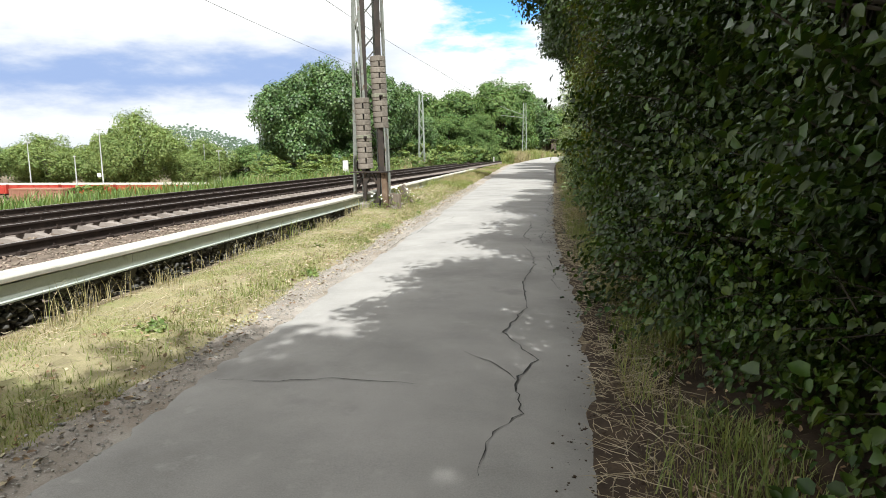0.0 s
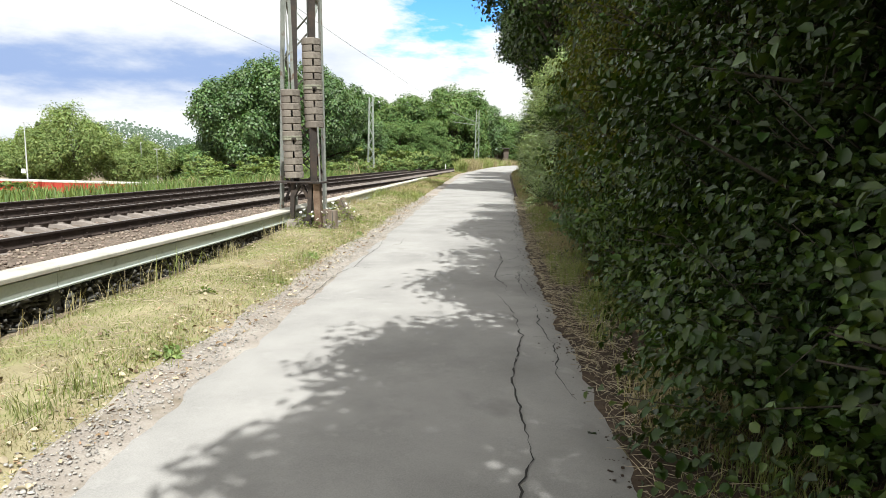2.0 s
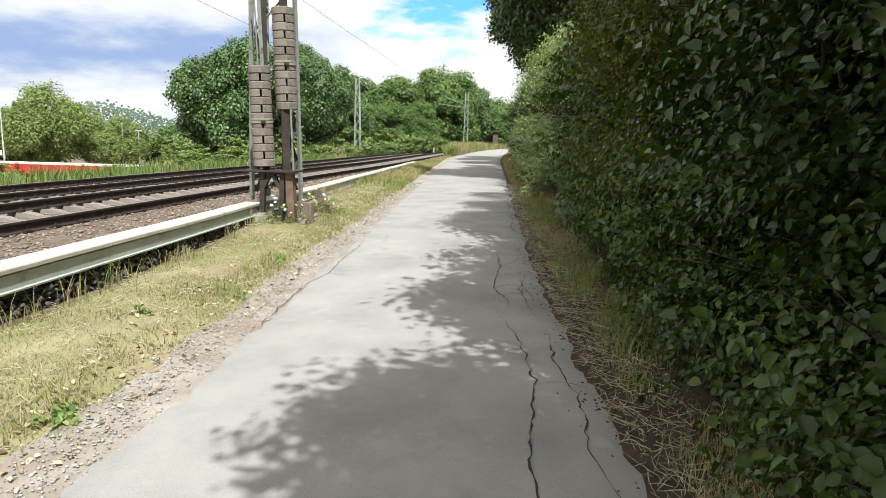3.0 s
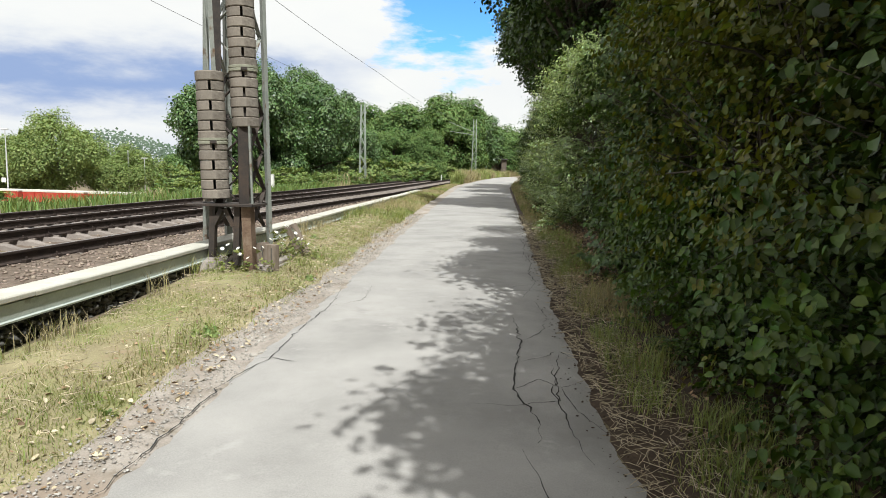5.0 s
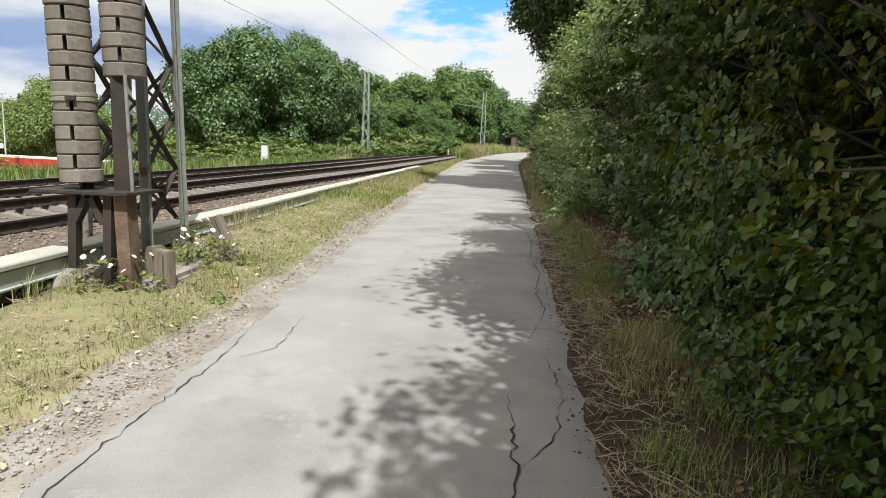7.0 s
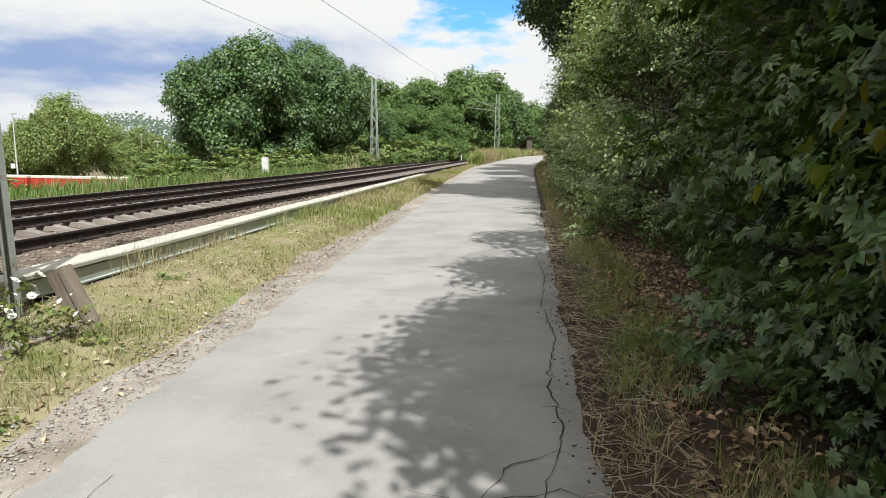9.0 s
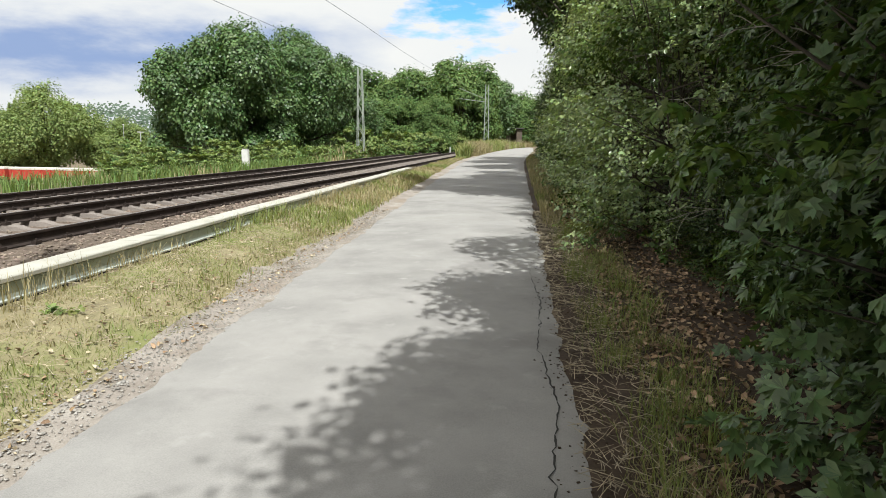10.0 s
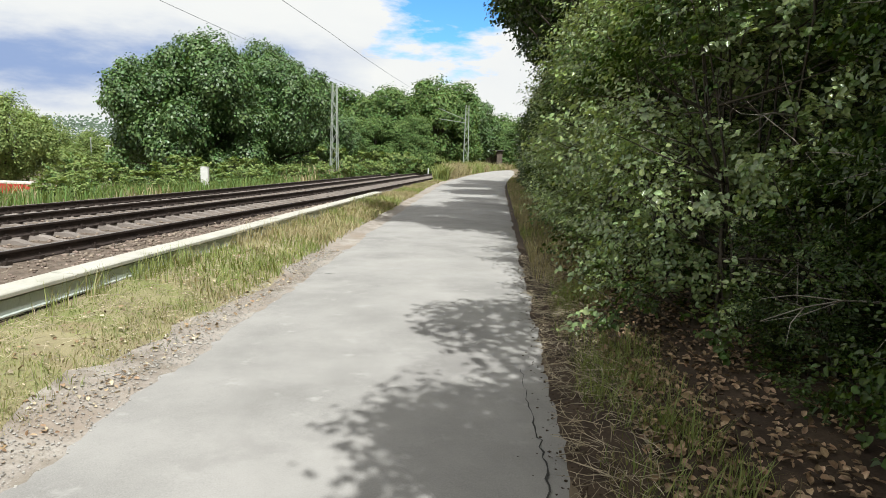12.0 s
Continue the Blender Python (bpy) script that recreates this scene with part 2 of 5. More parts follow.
    dead_leaf=material("dead_leaf", [(0.17, 0.105, 0.058), (0.28, 0.19, 0.11), (0.42, 0.32, 0.21)], 5, 0.85, 0.0, 40, per=("island", 0.5, 0.02)),
    petal=material("petal", [(0.72, 0.70, 0.60), (0.84, 0.83, 0.76)], 20, 0.6, 0.0, 60),
    red=material("red", [(0.33, 0.035, 0.025), (0.45, 0.055, 0.035), (0.52, 0.085, 0.055)], 0.8, 0.55, 0.1, 20, stain=((0.20, 0.06, 0.04), 1.5, 0.34)),
    red_brown=material("red_brown", [(0.26, 0.12, 0.08), (0.36, 0.18, 0.12)], 0.8, 0.7, 0.1, 20),
    cream=material("cream", [(0.60, 0.55, 0.47), (0.72, 0.67, 0.58)], 1.2, 0.7, 0.1, 20),
    mast_grey=material("mast_grey", [(0.26, 0.29, 0.25), (0.37, 0.40, 0.35)], 3, 0.7, 0.1, 30),
    lamp_grey=material("lamp_grey", [(0.42, 0.42, 0.40), (0.55, 0.55, 0.53)], 3, 0.6, 0.1, 30),
    wire=material("wire", [(0.10, 0.10, 0.11), (0.16, 0.16, 0.17)], 3, 0.6, 0.0, 30),
    board_wood=material("board_wood", [(0.09, 0.07, 0.055), (0.16, 0.13, 0.105)], 3, 0.9, 0.3, 30, stretch=(6, 1, 1)),
)


# ---- building helpers ----
RND = np.random.RandomState(7)


def mesh_of(name, verts, faces, mats, face_mats=None, smooth=False):
    me = bpy.data.meshes.new(name)
    me.from_pydata([tuple(map(float, v)) for v in verts], [], faces)
    for m_ in mats if isinstance(mats, (list, tuple)) else [mats]:
        me.materials.append(m_)
    if face_mats is not None:
        me.polygons.foreach_set("material_index", np.array(face_mats, dtype=np.int32))
    if smooth:
        me.polygons.foreach_set("use_smooth", np.ones(len(me.polygons), dtype=bool))
    me.update()
    return me


def mesh_fast(name, verts, faces, mats, face_mats=None):
    """verts (n, 3) and faces (m, k), all faces of k corners."""
    me = bpy.data.meshes.new(name)
    n, (m_, k) = len(verts), faces.shape
    me.vertices.add(n)
    me.vertices.foreach_set("co", np.ascontiguousarray(verts, dtype=np.float32).ravel())
    me.loops.add(m_ * k)
    me.loops.foreach_set("vertex_index", np.ascontiguousarray(faces, dtype=np.int32).ravel())
    me.polygons.add(m_)
    me.polygons.foreach_set("loop_start", np.arange(m_, dtype=np.int32) * k)
    for mm in mats if isinstance(mats, (list, tuple)) else [mats]:
        me.materials.append(mm)
    if face_mats is not None:
        me.polygons.foreach_set("material_index", np.ascontiguousarray(face_mats, dtype=np.int32))
    me.update(calc_edges=True)
    return me


def part(name, bm, mat, parent, label=""):
    """One mesh object under a thing or a part, from a bmesh or a ready mesh."""
    if isinstance(bm, bmesh.types.BMesh):
        me = bpy.data.meshes.new(name)
        bm.to_mesh(me)
        bm.free()
        me.materials.append(mat)
    else:
        me = bm
    ob = new(name, me)
    ob.parent = parent
    return tagged(ob, label=label)


def box_bm(x0, y0, z0, x1, y1, z1, bevel=0.0, bm=None):
    own = bmesh.new()
    bmesh.ops.create_cube(own, size=1, matrix=Matrix.LocRotScale(((x0 + x1) / 2, (y0 + y1) / 2, (z0 + z1) / 2), None, (x1 - x0, y1 - y0, z1 - z0)))
    if bevel:
        bmesh.ops.bevel(own, geom=own.edges[:], offset=bevel, segments=2, affect="EDGES")
    if bm is None:
        return own
    me = bpy.data.meshes.new("tmp")
    own.to_mesh(me)
    own.free()
    bm.from_mesh(me)
    bpy.data.meshes.remove(me)
    return bm


def bar_bm(a, b, w, h=None, bm=None, angle=False, seg=4):
    """A straight bar from a to b; angle: an L section; seg above 4: a round rod."""
    bm = bm or bmesh.new()
    a, b = Vector(a), Vector(b)
    h = h or w
    q = (b - a).to_track_quat("Z", "Y")
    if angle:
        t = w * 0.16
        prof = [(0, 0), (w, 0), (w, t), (t, t), (t, h), (0, h)]
    elif seg > 4:
        prof = [(w / 2 * math.cos(2 * math.pi * i / seg), w / 2 * math.sin(2 * math.pi * i / seg)) for i in range(seg)]
    else:
        prof = [(-w / 2, -h / 2), (w / 2, -h / 2), (w / 2, h / 2), (-w / 2, h / 2)]
    rings = [[bm.verts.new(p + q @ Vector((x, y, 0))) for x, y in prof] for p in (a, b)]
    n = len(prof)
    for i in range(n):
        bm.faces.new((rings[0][i], rings[0][(i + 1) % n], rings[1][(i + 1) % n], rings[1][i]))
    bm.faces.new(rings[0][::-1])
    bm.faces.new(rings[1])
    return bm


def lathe_bm(prof, seg=20, bm=None, at=(0, 0, 0)):
    """Turned about z: prof of (radius, z), closed at both ends."""
    bm = bm or bmesh.new()
    rings = [[bm.verts.new((at[0] + r * math.cos(2 * math.pi * i / seg), at[1] + r * math.sin(2 * math.pi * i / seg), at[2] + z)) for i in range(seg)] for r, z in prof]
    for r0, r1 in zip(rings, rings[1:]):
        for i in range(seg):
            bm.faces.new((r0[i], r0[(i + 1) % seg], r1[(i + 1) % seg], r1[i]))
    bm.faces.new(rings[0][::-1])
    bm.faces.new(rings[-1])
    return bm


def tube_mesh(name, paths, mat, seg=5):
    """Tapered tubes; paths: lists of (point, radius)."""
    verts, faces = [], []
    for path in paths:
        base = len(verts)
        for i, (p, r) in enumerate(path):
            p = Vector(p)
            d = (Vector(path[min(i + 1, len(path) - 1)][0]) - Vector(path[max(i - 1, 0)][0]))
            q = d.to_track_quat("Z", "Y") if d.length > 1e-6 else Euler().to_quaternion()
            for k in range(seg):
                a = 2 * math.pi * k / seg
                verts.append(p + q @ Vector((r * math.cos(a), r * math.sin(a), 0)))
        for i in range(len(path) - 1):
            for k in range(seg):
                a, b = base + i * seg + k, base + i * seg + (k + 1) % seg
                faces.append((a, b, b + seg, a + seg))
    return mesh_of(name, verts, faces, mat, smooth=True)


def unit(v):
    return v / np.maximum(np.linalg.norm(v, axis=-1, keepdims=True), 1e-9)


def leaf_mesh(name, pos, up, size, mats, which=None, rng=RND, wide=0.62, fold=0.25, simple=False, down=0.0, along=None, lobed=False):
    """Leaves at pos (n, 3), facing about up (n, 3), of length size (n), pointing along (n, 3) or anywhere."""
    n = len(pos)
    up = unit(up)
    d = rng.normal(size=(n, 3)) if along is None else along.copy()
    d[:, 2] -= down
    d = unit(d - up * (d * up).sum(1, keepdims=True))
    s = np.cross(d, up)
    L, W = size[:, None], (size * wide * rng.uniform(0.8, 1.2, n))[:, None]
    if lobed:
        quads = []
        for ang, k in ((-1.05, 0.78), (-0.5, 0.92), (0.0, 1.0), (0.5, 0.92), (1.05, 0.78)):
            e = d * math.cos(ang) + s * math.sin(ang)
            f = s * math.cos(ang) - d * math.sin(ang)
            lift = up * L * 0.10 * abs(ang)
            quads.append(np.stack([pos, pos + e * L * k * 0.5 + f * W * 0.24 + lift, pos + e * L * k - up * L * 0.08, pos + e * L * k * 0.5 - f * W * 0.24 + lift], 1))
        v = np.stack(quads, 1)
        return mesh_fast(name, v.reshape(-1, 3), np.arange(n * 20).reshape(n * 5, 4), mats, None if which is None else np.repeat(which, 5))
    if simple:
        v = np.stack([pos, pos + d * L * 0.5 + s * W * 0.5 + up * L * 0.1, pos + d * L, pos + d * L * 0.5 - s * W * 0.5 + up * L * 0.1], 1)
        f = np.arange(n * 4).reshape(n, 4)
        return mesh_fast(name, v.reshape(-1, 3), f, mats, which)
    lift, droop = up * W * fold, up * L * 0.12
    v = np.stack([pos, pos + d * L * 0.24 + s * W * 0.44 + lift, pos + d * L * 0.66 + s * W * 0.43 + lift * 0.8 - droop * 0.4, pos + d * L - droop,
                  pos + d * L * 0.66 - s * W * 0.43 + lift * 0.8 - droop * 0.4, pos + d * L * 0.24 - s * W * 0.44 + lift], 1)
    base = np.arange(n)[:, None] * 6
    f = np.concatenate([base + np.array([[0, 1, 2, 3]]), base + np.array([[0, 3, 4, 5]])], 1).reshape(-1, 4)
    return mesh_fast(name, v.reshape(-1, 3), f, mats, None if which is None else np.repeat(which, 2))


def blades(name, pos, height, width, mats, which, rng=RND, lean=0.35):
    """Bent grass blades."""
    n = len(pos)
    a = rng.uniform(0, 2 * np.pi, n)
    d = np.stack([np.cos(a), np.sin(a), 0 * a], 1)
    s = np.stack([-d[:, 1], d[:, 0], 0 * a], 1)
    b = (rng.uniform(0.1, 1, n) * lean)[:, None]
    h, w = height[:, None], width[:, None]
    z = np.array([[0, 0, 1.0]])
    v = np.stack([pos - s * w / 2, pos + s * w / 2, pos + z * h * 0.55 + d * h * b * 0.3 + s * w * 0.36, pos + z * h * 0.55 + d * h * b * 0.3 - s * w * 0.36,
                  pos + z * h * 0.95 + d * h * b + s * w * 0.08, pos + z * h * 0.95 + d * h * b - s * w * 0.08], 1)
    base = np.arange(n)[:, None] * 6
    f = np.concatenate([base + np.array([[0, 1, 2, 3]]), base + np.array([[3, 2, 4, 5]])], 1).reshape(-1, 4)
    return mesh_fast(name, v.reshape(-1, 3), f, mats, np.repeat(which, 2))


def stones(name, pos, size, mat, rng=RND, flat=0.7):
    """Broken stones: distorted octahedra with cut corners."""
    n = len(pos)
    o = np.array([[1, 0, 0], [0, 1, 0], [-1, 0, 0], [0, -1, 0], [0.5, 0.5, 0.75], [-0.55, 0.35, 0.7], [0.1, -0.6, 0.72], [0, 0, -0.7]], float)
    f0 = np.array([[0, 1, 4], [1, 5, 4], [1, 2, 5], [2, 6, 5], [2, 3, 6], [3, 0, 6], [0, 4, 6], [4, 5, 6], [1, 0, 7], [2, 1, 7], [3, 2, 7], [0, 3, 7]])
    v = o[None] * rng.uniform(0.65, 1.2, (n, 8, 3)) * (size[:, None, None] * np.array([1, 1, flat])[None, None])
    a = rng.uniform(0, 2 * np.pi, n)
    c, s = np.cos(a)[:, None], np.sin(a)[:, None]
    t = rng.normal(0, 0.35, n)[:, None]
    x, y, z = v[..., 0] * c - v[..., 1] * s, v[..., 0] * s + v[..., 1] * c, v[..., 2]
    y, z = y * np.cos(t) - z * np.sin(t), y * np.sin(t) + z * np.cos(t)
    v = np.stack([x, y, z], -1) + pos[:, None]
    f = (np.arange(n)[:, None, None] * 8 + f0[None]).reshape(-1, 3)
    return mesh_fast(name, v.reshape(-1, 3), f, mat)


def wave(x, y, s, seed=0.0):
    """A smooth wandering value in about -1 to 1."""
    return (np.sin(x * s * 1.3 + 1.7 * np.sin(y * s * 0.7 + seed) + seed) + np.sin(y * s * 1.1 + 2.1 * np.sin(x * s * 0.9 + 2 * seed) + 1.3 * seed)) / 2


# ---- plan ----
def track_x(y):
    """The near rail's line."""
    y = np.asarray(y, float)
    u = np.clip(y, -60, 40) - 10
    return -3.45 + 0.035 * u + 0.0007 * u * np.abs(u) * (u > 0) + 0.035 * np.maximum(y - 40, 0)


def bend(y):
    return 0.0016 * np.maximum(np.asarray(y, float) - 45, 0) ** 2


def road_left(y):
    y = np.asarray(y, float)
    return 1.68 - 0.014 * (np.clip(y, -20, 50) - 8) + bend(y)


def road_right(y):
    y = np.asarray(y, float)
    return 4.12 + 0.012 * (np.clip(y, -5, 60) - 10) + 0.24 * np.exp(-((y - 5.5) / 4) ** 2) + bend(y)


def road_z(y):
    return 0.007 * (np.clip(np.asarray(y, float), -40, 90) - 6)


def ground_z(x, y):
    x, y = np.asarray(x, float), np.asarray(y, float)
    zr = road_z(y)
    s = np.clip((road_left(y) - x) / 1.2, 0, 1)
    s = s * s * (3 - 2 * s)
    k = np.clip((y - 10) / 7, 0, 1)
    vz = 0.10 + 0.16 * k * k * (3 - 2 * k) + 0.002 * np.clip(y, 0, 50)
    z = zr * (1 - s) + vz * s + 0.015 * wave(x, y, 2.1) * (s > 0)
    t = np.clip((0.02 - x) / 0.45, 0, 1)
    z = z * (1 - t) + 0.03 * t
    v = track_x(y) - x
    v0 = 11 + 28 * np.clip((y - 35) / 20, 0, 1) * np.clip((x + 19) / 6, 0, 1)
    z = np.where(v > 2.3, z - 0.1, z)
    z = np.where(v > 6.8, z - 0.15 * np.clip((v - 6.8) / 3, 0, 1), z)
    z = z - 5.3 * np.clip((v - v0) / 28, 0, 1)
    r = np.clip((x - road_right(y)) / 0.7, 0, 1)
    z = z + r * (0.05 + 0.02 * wave(x, y, 1.7)) + 0.25 * np.clip((x - 5.2) / 5, 0, 1)
    # the bank beside the far bend of the road
    z = z + 0.55 * np.exp(-((y - 78) / 16) ** 2) * np.clip((road_left(y) - 0.4 - x) / 1.6, 0, 1) * np.clip((x - track_x(y) - 1.2) / 1.2, 0, 1)
    return z


def spread(a, b, n):
    return list(np.linspace(a, b, n, endpoint=False))


def sheet(name, xs, ys, zfun, mat):
    X, Y = np.meshgrid(xs, ys)
    Z = zfun(X, Y)
    nx, ny = len(xs), len(ys)
    i = (np.arange(ny - 1)[:, None] * nx + np.arange(nx - 1)[None]).ravel()
    f = np.stack([i, i + 1, i + nx + 1, i + nx], 1)
    me = mesh_fast(name, np.stack([X, Y, Z], -1).reshape(-1, 3), f, mat)
    me.polygons.foreach_set("use_smooth", np.ones(len(me.polygons), dtype=bool))
    return me


def strip(name, left, right, ys, zfun, mat, lift, cols=9, rag=0.05, rng=RND, skirt=0.05):
    """A ribbon over the ground between two lines, with ragged sides that turn down into it."""
    verts, faces = [], []
    l, r = left(ys), right(ys)
    l = l + rag * np.cumsum(rng.normal(0, 0.35, len(ys))) * 0.15 + rng.normal(0, rag, len(ys)) * 0.5 + rag * wave(ys, ys * 0, 2.3, 1.0)
    r = r + rng.normal(0, rag, len(ys)) * 0.3 + rag * wave(ys, ys * 0, 2.9, 4.0) + rag * 0.6 * wave(ys, ys * 0, 7.3, 1.0)
    for j, y in enumerate(ys):
        for c in range(cols):
            x = l[j] + (r[j] - l[j]) * c / (cols - 1)
            z = float(zfun(x, y)) + lift
            if c in (0, cols - 1):
                z -= skirt
                x += (-0.015, 0.015)[c > 0]
            verts.append((x, y, z))
    for j in range(len(ys) - 1):
        for c in range(cols - 1):
            a = j * cols + c
            faces.append((a, a + 1, a + cols + 1, a + cols))
    return mesh_of(name, verts, faces, mat, smooth=True)


# ---- ground, road, shoulders ----
XS = np.array(spread(-1500, -200, 8) + spread(-200, -60, 10) + spread(-60, -14, 30) + spread(-14, 12, 150) + spread(12, 40, 20) + spread(40, 200, 10) + spread(200, 1501, 8) + [1500])
YS = np.array(spread(-1200, -60, 8) + spread(-60, -8, 16) + spread(-8, 50, 170) + spread(50, 130, 60) + spread(130, 400, 16) + spread(400, 1900, 8) + [1900])
ground = tagged(new("ground", sheet("ground", XS, YS, ground_z, M["soil"])), "dry earth with sparse grass and weeds", "ground", kind="structure")


def road_top(x, y):
    c = (x - road_left(y)) / (road_right(y) - road_left(y))
    return road_z(y) + 0.012 + 0.03 * (1 - (2 * c - 1) ** 2) + 0.005 * wave(x, y, 1.4, 2.0)


RY = np.concatenate([np.arange(-14, 40, 0.09), np.arange(40, 130, 1.0)])
road = tagged(new("road", strip("road", road_left, road_right, RY, road_top, M["asphalt"], 0.02, 17, 0.045)), "weathered grey asphalt lane with cracked edges", "road", kind="structure")
tagged(new("verge", strip("verge", lambda y: 0 * y - 0.12, lambda y: road_left(y) + 0.06, np.arange(-12, 60, 0.4), ground_z, M["verge"], 0.012, 9, 0.05)), "strip of dry yellow grass beside the lane", "verge", kind="structure")
tagged(new("gravel_shoulder", strip("gravel_shoulder", lambda y: road_left(y) - 0.36 - 0.1 * wave(y, y * 0, 0.8), lambda y: road_left(y) + 0.32, np.arange(-12, 60, 0.25), ground_z, M["shoulder"], 0.020, 10, 0.07)), "crumbled gravel edge of the lane", "shoulder", kind="structure")
tagged(new("soil_edge", strip("soil_edge", lambda y: road_right(y) - 0.30, lambda y: road_right(y) + 2.2, np.arange(-12, 60, 0.25), ground_z, M["litter"], 0.008, 12, 0.05)), "dark soil and leaf litter, darkened further for the hedge's shade", "soil", kind="structure")
tagged(new("ballast_bed", strip("ballast_bed", lambda y: track_x(y) - 7.6, lambda y: np.minimum(track_x(y) + 3.3, -0.3), np.arange(-20, 130, 0.6), lambda x, y: 0.03 - 0.085 * np.clip((track_x(y) - 2.3 - np.asarray(x)) / 0.5, 0, 1) + 0.012 * wave(np.asarray(x), np.asarray(y), 6.0), M["bed"], 0.01, 40, 0.05, skirt=0.3)), "brown crushed stone ballast under the tracks", "ballast", kind="structure")


def crack_ribbon(points, width, seed):
    """A jagged crack over the road along rough way points."""
    rng = np.random.RandomState(seed)
    fine = []
    for (x0, y0), (x1, y1) in zip(points, points[1:]):
        n = max(2, int(math.hypot(x1 - x0, y1 - y0) / 0.06))
        for i in range(n):
            k = i / n
            fine.append((x0 + (x1 - x0) * k + rng.normal(0, 0.009), y0 + (y1 - y0) * k + rng.normal(0, 0.009)))
    fine.append(points[-1])
    verts, faces = [], []
    for i, (x, y) in enumerate(fine):
        a, b = fine[max(i - 1, 0)], fine[min(i + 1, len(fine) - 1)]
        d = math.hypot(b[0] - a[0], b[1] - a[1]) or 1
        nx, ny = -(b[1] - a[1]) / d, (b[0] - a[0]) / d
        w = width * rng.uniform(0.1, 0.95) * min(1, 0.25 + 4 * min(i, len(fine) - 1 - i) / len(fine))
        z = float(road_top(x, y)) + 0.0245
        verts += [(x - nx * w / 2, y - ny * w / 2, z), (x + nx * w / 2, y + ny * w / 2, z)]
        if i:
            k = 2 * i
            faces.append((k - 2, k - 1, k + 1, k))
    return mesh_of("crack", verts, faces, M["crack"])


CRACKS = [
    ([(3.66, 3.3), (3.70, 3.75), (3.83, 4.0), (3.78, 4.5), (3.90, 4.9), (3.64, 5.5), (3.79, 6.3), (3.75, 7.0), (3.72, 7.4), (3.82, 8.4), (3.78, 9.2), (3.62, 10.0)], 0.022),
    ([(4.10, 7.1), (4.02, 7.5), (4.06, 8.2), (3.98, 8.9), (4.0, 9.6)], 0.016),
    ([(3.70, 10.1), (3.74, 10.4), (3.60, 10.9), (3.63, 11.4), (3.70, 12.1), (3.66, 13.0)], 0.022),
    ([(3.35, 10.6), (3.60, 10.62), (3.88, 10.75), (3.9, 11.5)], 0.012),
    ([(3.95, 9.9), (3.9, 10.3), (3.86, 10.9), (3.98, 11.8)], 0.014),
    ([(1.76, 9.2), (1.74, 9.9), (1.72, 10.9), (1.83, 11.4), (1.80, 12.3), (1.83, 13.2), (1.72, 14.2)], 0.018),
    ([(3.80, 13.9), (3.88, 14.4), (4.0, 14.9), (3.96, 15.7), (4.04, 16.6), (3.98, 17.6), (4.05, 18.9), (3.99, 20.4)], 0.018),
    ([(3.3, 14.3), (3.6, 14.25), (3.95, 14.4), (4.15, 14.3)], 0.012),
    ([(1.9, 4.35), (2.3, 4.3), (2.7, 4.38), (3.2, 4.33)], 0.012),
    ([(3.4, 5.0), (3.65, 4.75), (3.78, 4.5)], 0.012),
    ([(1.85, 23.75), (1.6, 23.8), (1.35, 23.82)], 0.03),
    ([(3.82, 8.4), (4.0, 8.45), (4.12, 8.4)], 0.01),
    ([(3.60, 10.9), (3.78, 11.15), (3.92, 11.0), (4.08, 11.2)], 0.014),
    ([(3.92, 11.0), (3.98, 10.6), (4.1, 10.3)], 0.012),
    ([(3.64, 11.5), (3.85, 11.7), (3.98, 11.9), (4.1, 11.7)], 0.012),
    ([(3.70, 12.1), (3.9, 12.5), (3.98, 13.1), (3.92, 13.8)], 0.014),
    ([(3.62, 14.25), (3.75, 14.6), (3.95, 14.75), (4.12, 14.7)], 0.012),
    ([(3.82, 15.2), (3.97, 15.3), (4.1, 15.2)], 0.01),
    ([(2.05, 11.3), (1.83, 11.4), (1.62, 11.3)], 0.012),
    ([(1.83, 13.2), (2.1, 13.5), (2.05, 14.3)], 0.01),
]
for i, (pts, w) in enumerate(CRACKS):
    c = new("crack", crack_ribbon(pts, w * 0.8, i + 3))
    c.parent = road

# ---- railway ----
SL_RNG = np.random.RandomState(11)


def sleeper_mesh():
    """A concrete sleeper with sloping ends and a lower middle."""
    bm = bmesh.new()
    prof = [(-1.3, 0.15, 0.10), (-1.18, 0.15, 0.155), (-0.45, 0.14, 0.155), (-0.3, 0.11, 0.125), (0.3, 0.11, 0.125), (0.45, 0.14, 0.155), (1.18, 0.15, 0.155), (1.3, 0.15, 0.10)]
    rings = []
    for x, w, h in prof:
        rings.append([bm.verts.new((x, y, z)) for y, z in ((-w, -0.05), (w, -0.05), (w * 0.72, h), (-w * 0.72, h))])
    for a, b in zip(rings, rings[1:]):
        for i in range(4):
            bm.faces.new((a[i], b[i], b[(i + 1) % 4], a[(i + 1) % 4]))
    bm.faces.new(rings[0])
    bm.faces.new(rings[-1][::-1])
    bmesh.ops.recalc_face_normals(bm, faces=bm.faces[:])
    me = bpy.data.meshes.new("sleeper")
    bm.to_mesh(me)
    bm.free()
    me.materials.append(M["sleeper"])
    return me


RAIL = [(-0.075, 0.0), (0.075, 0.0), (0.075, 0.014), (0.016, 0.034), (0.012, 0.125), (0.036, 0.138), (0.036, 0.165), (0.026, 0.172), (-0.026, 0.172), (-0.036, 0.165), (-0.036, 0.138), (-0.012, 0.125), (-0.016, 0.034), (-0.075, 0.014)]


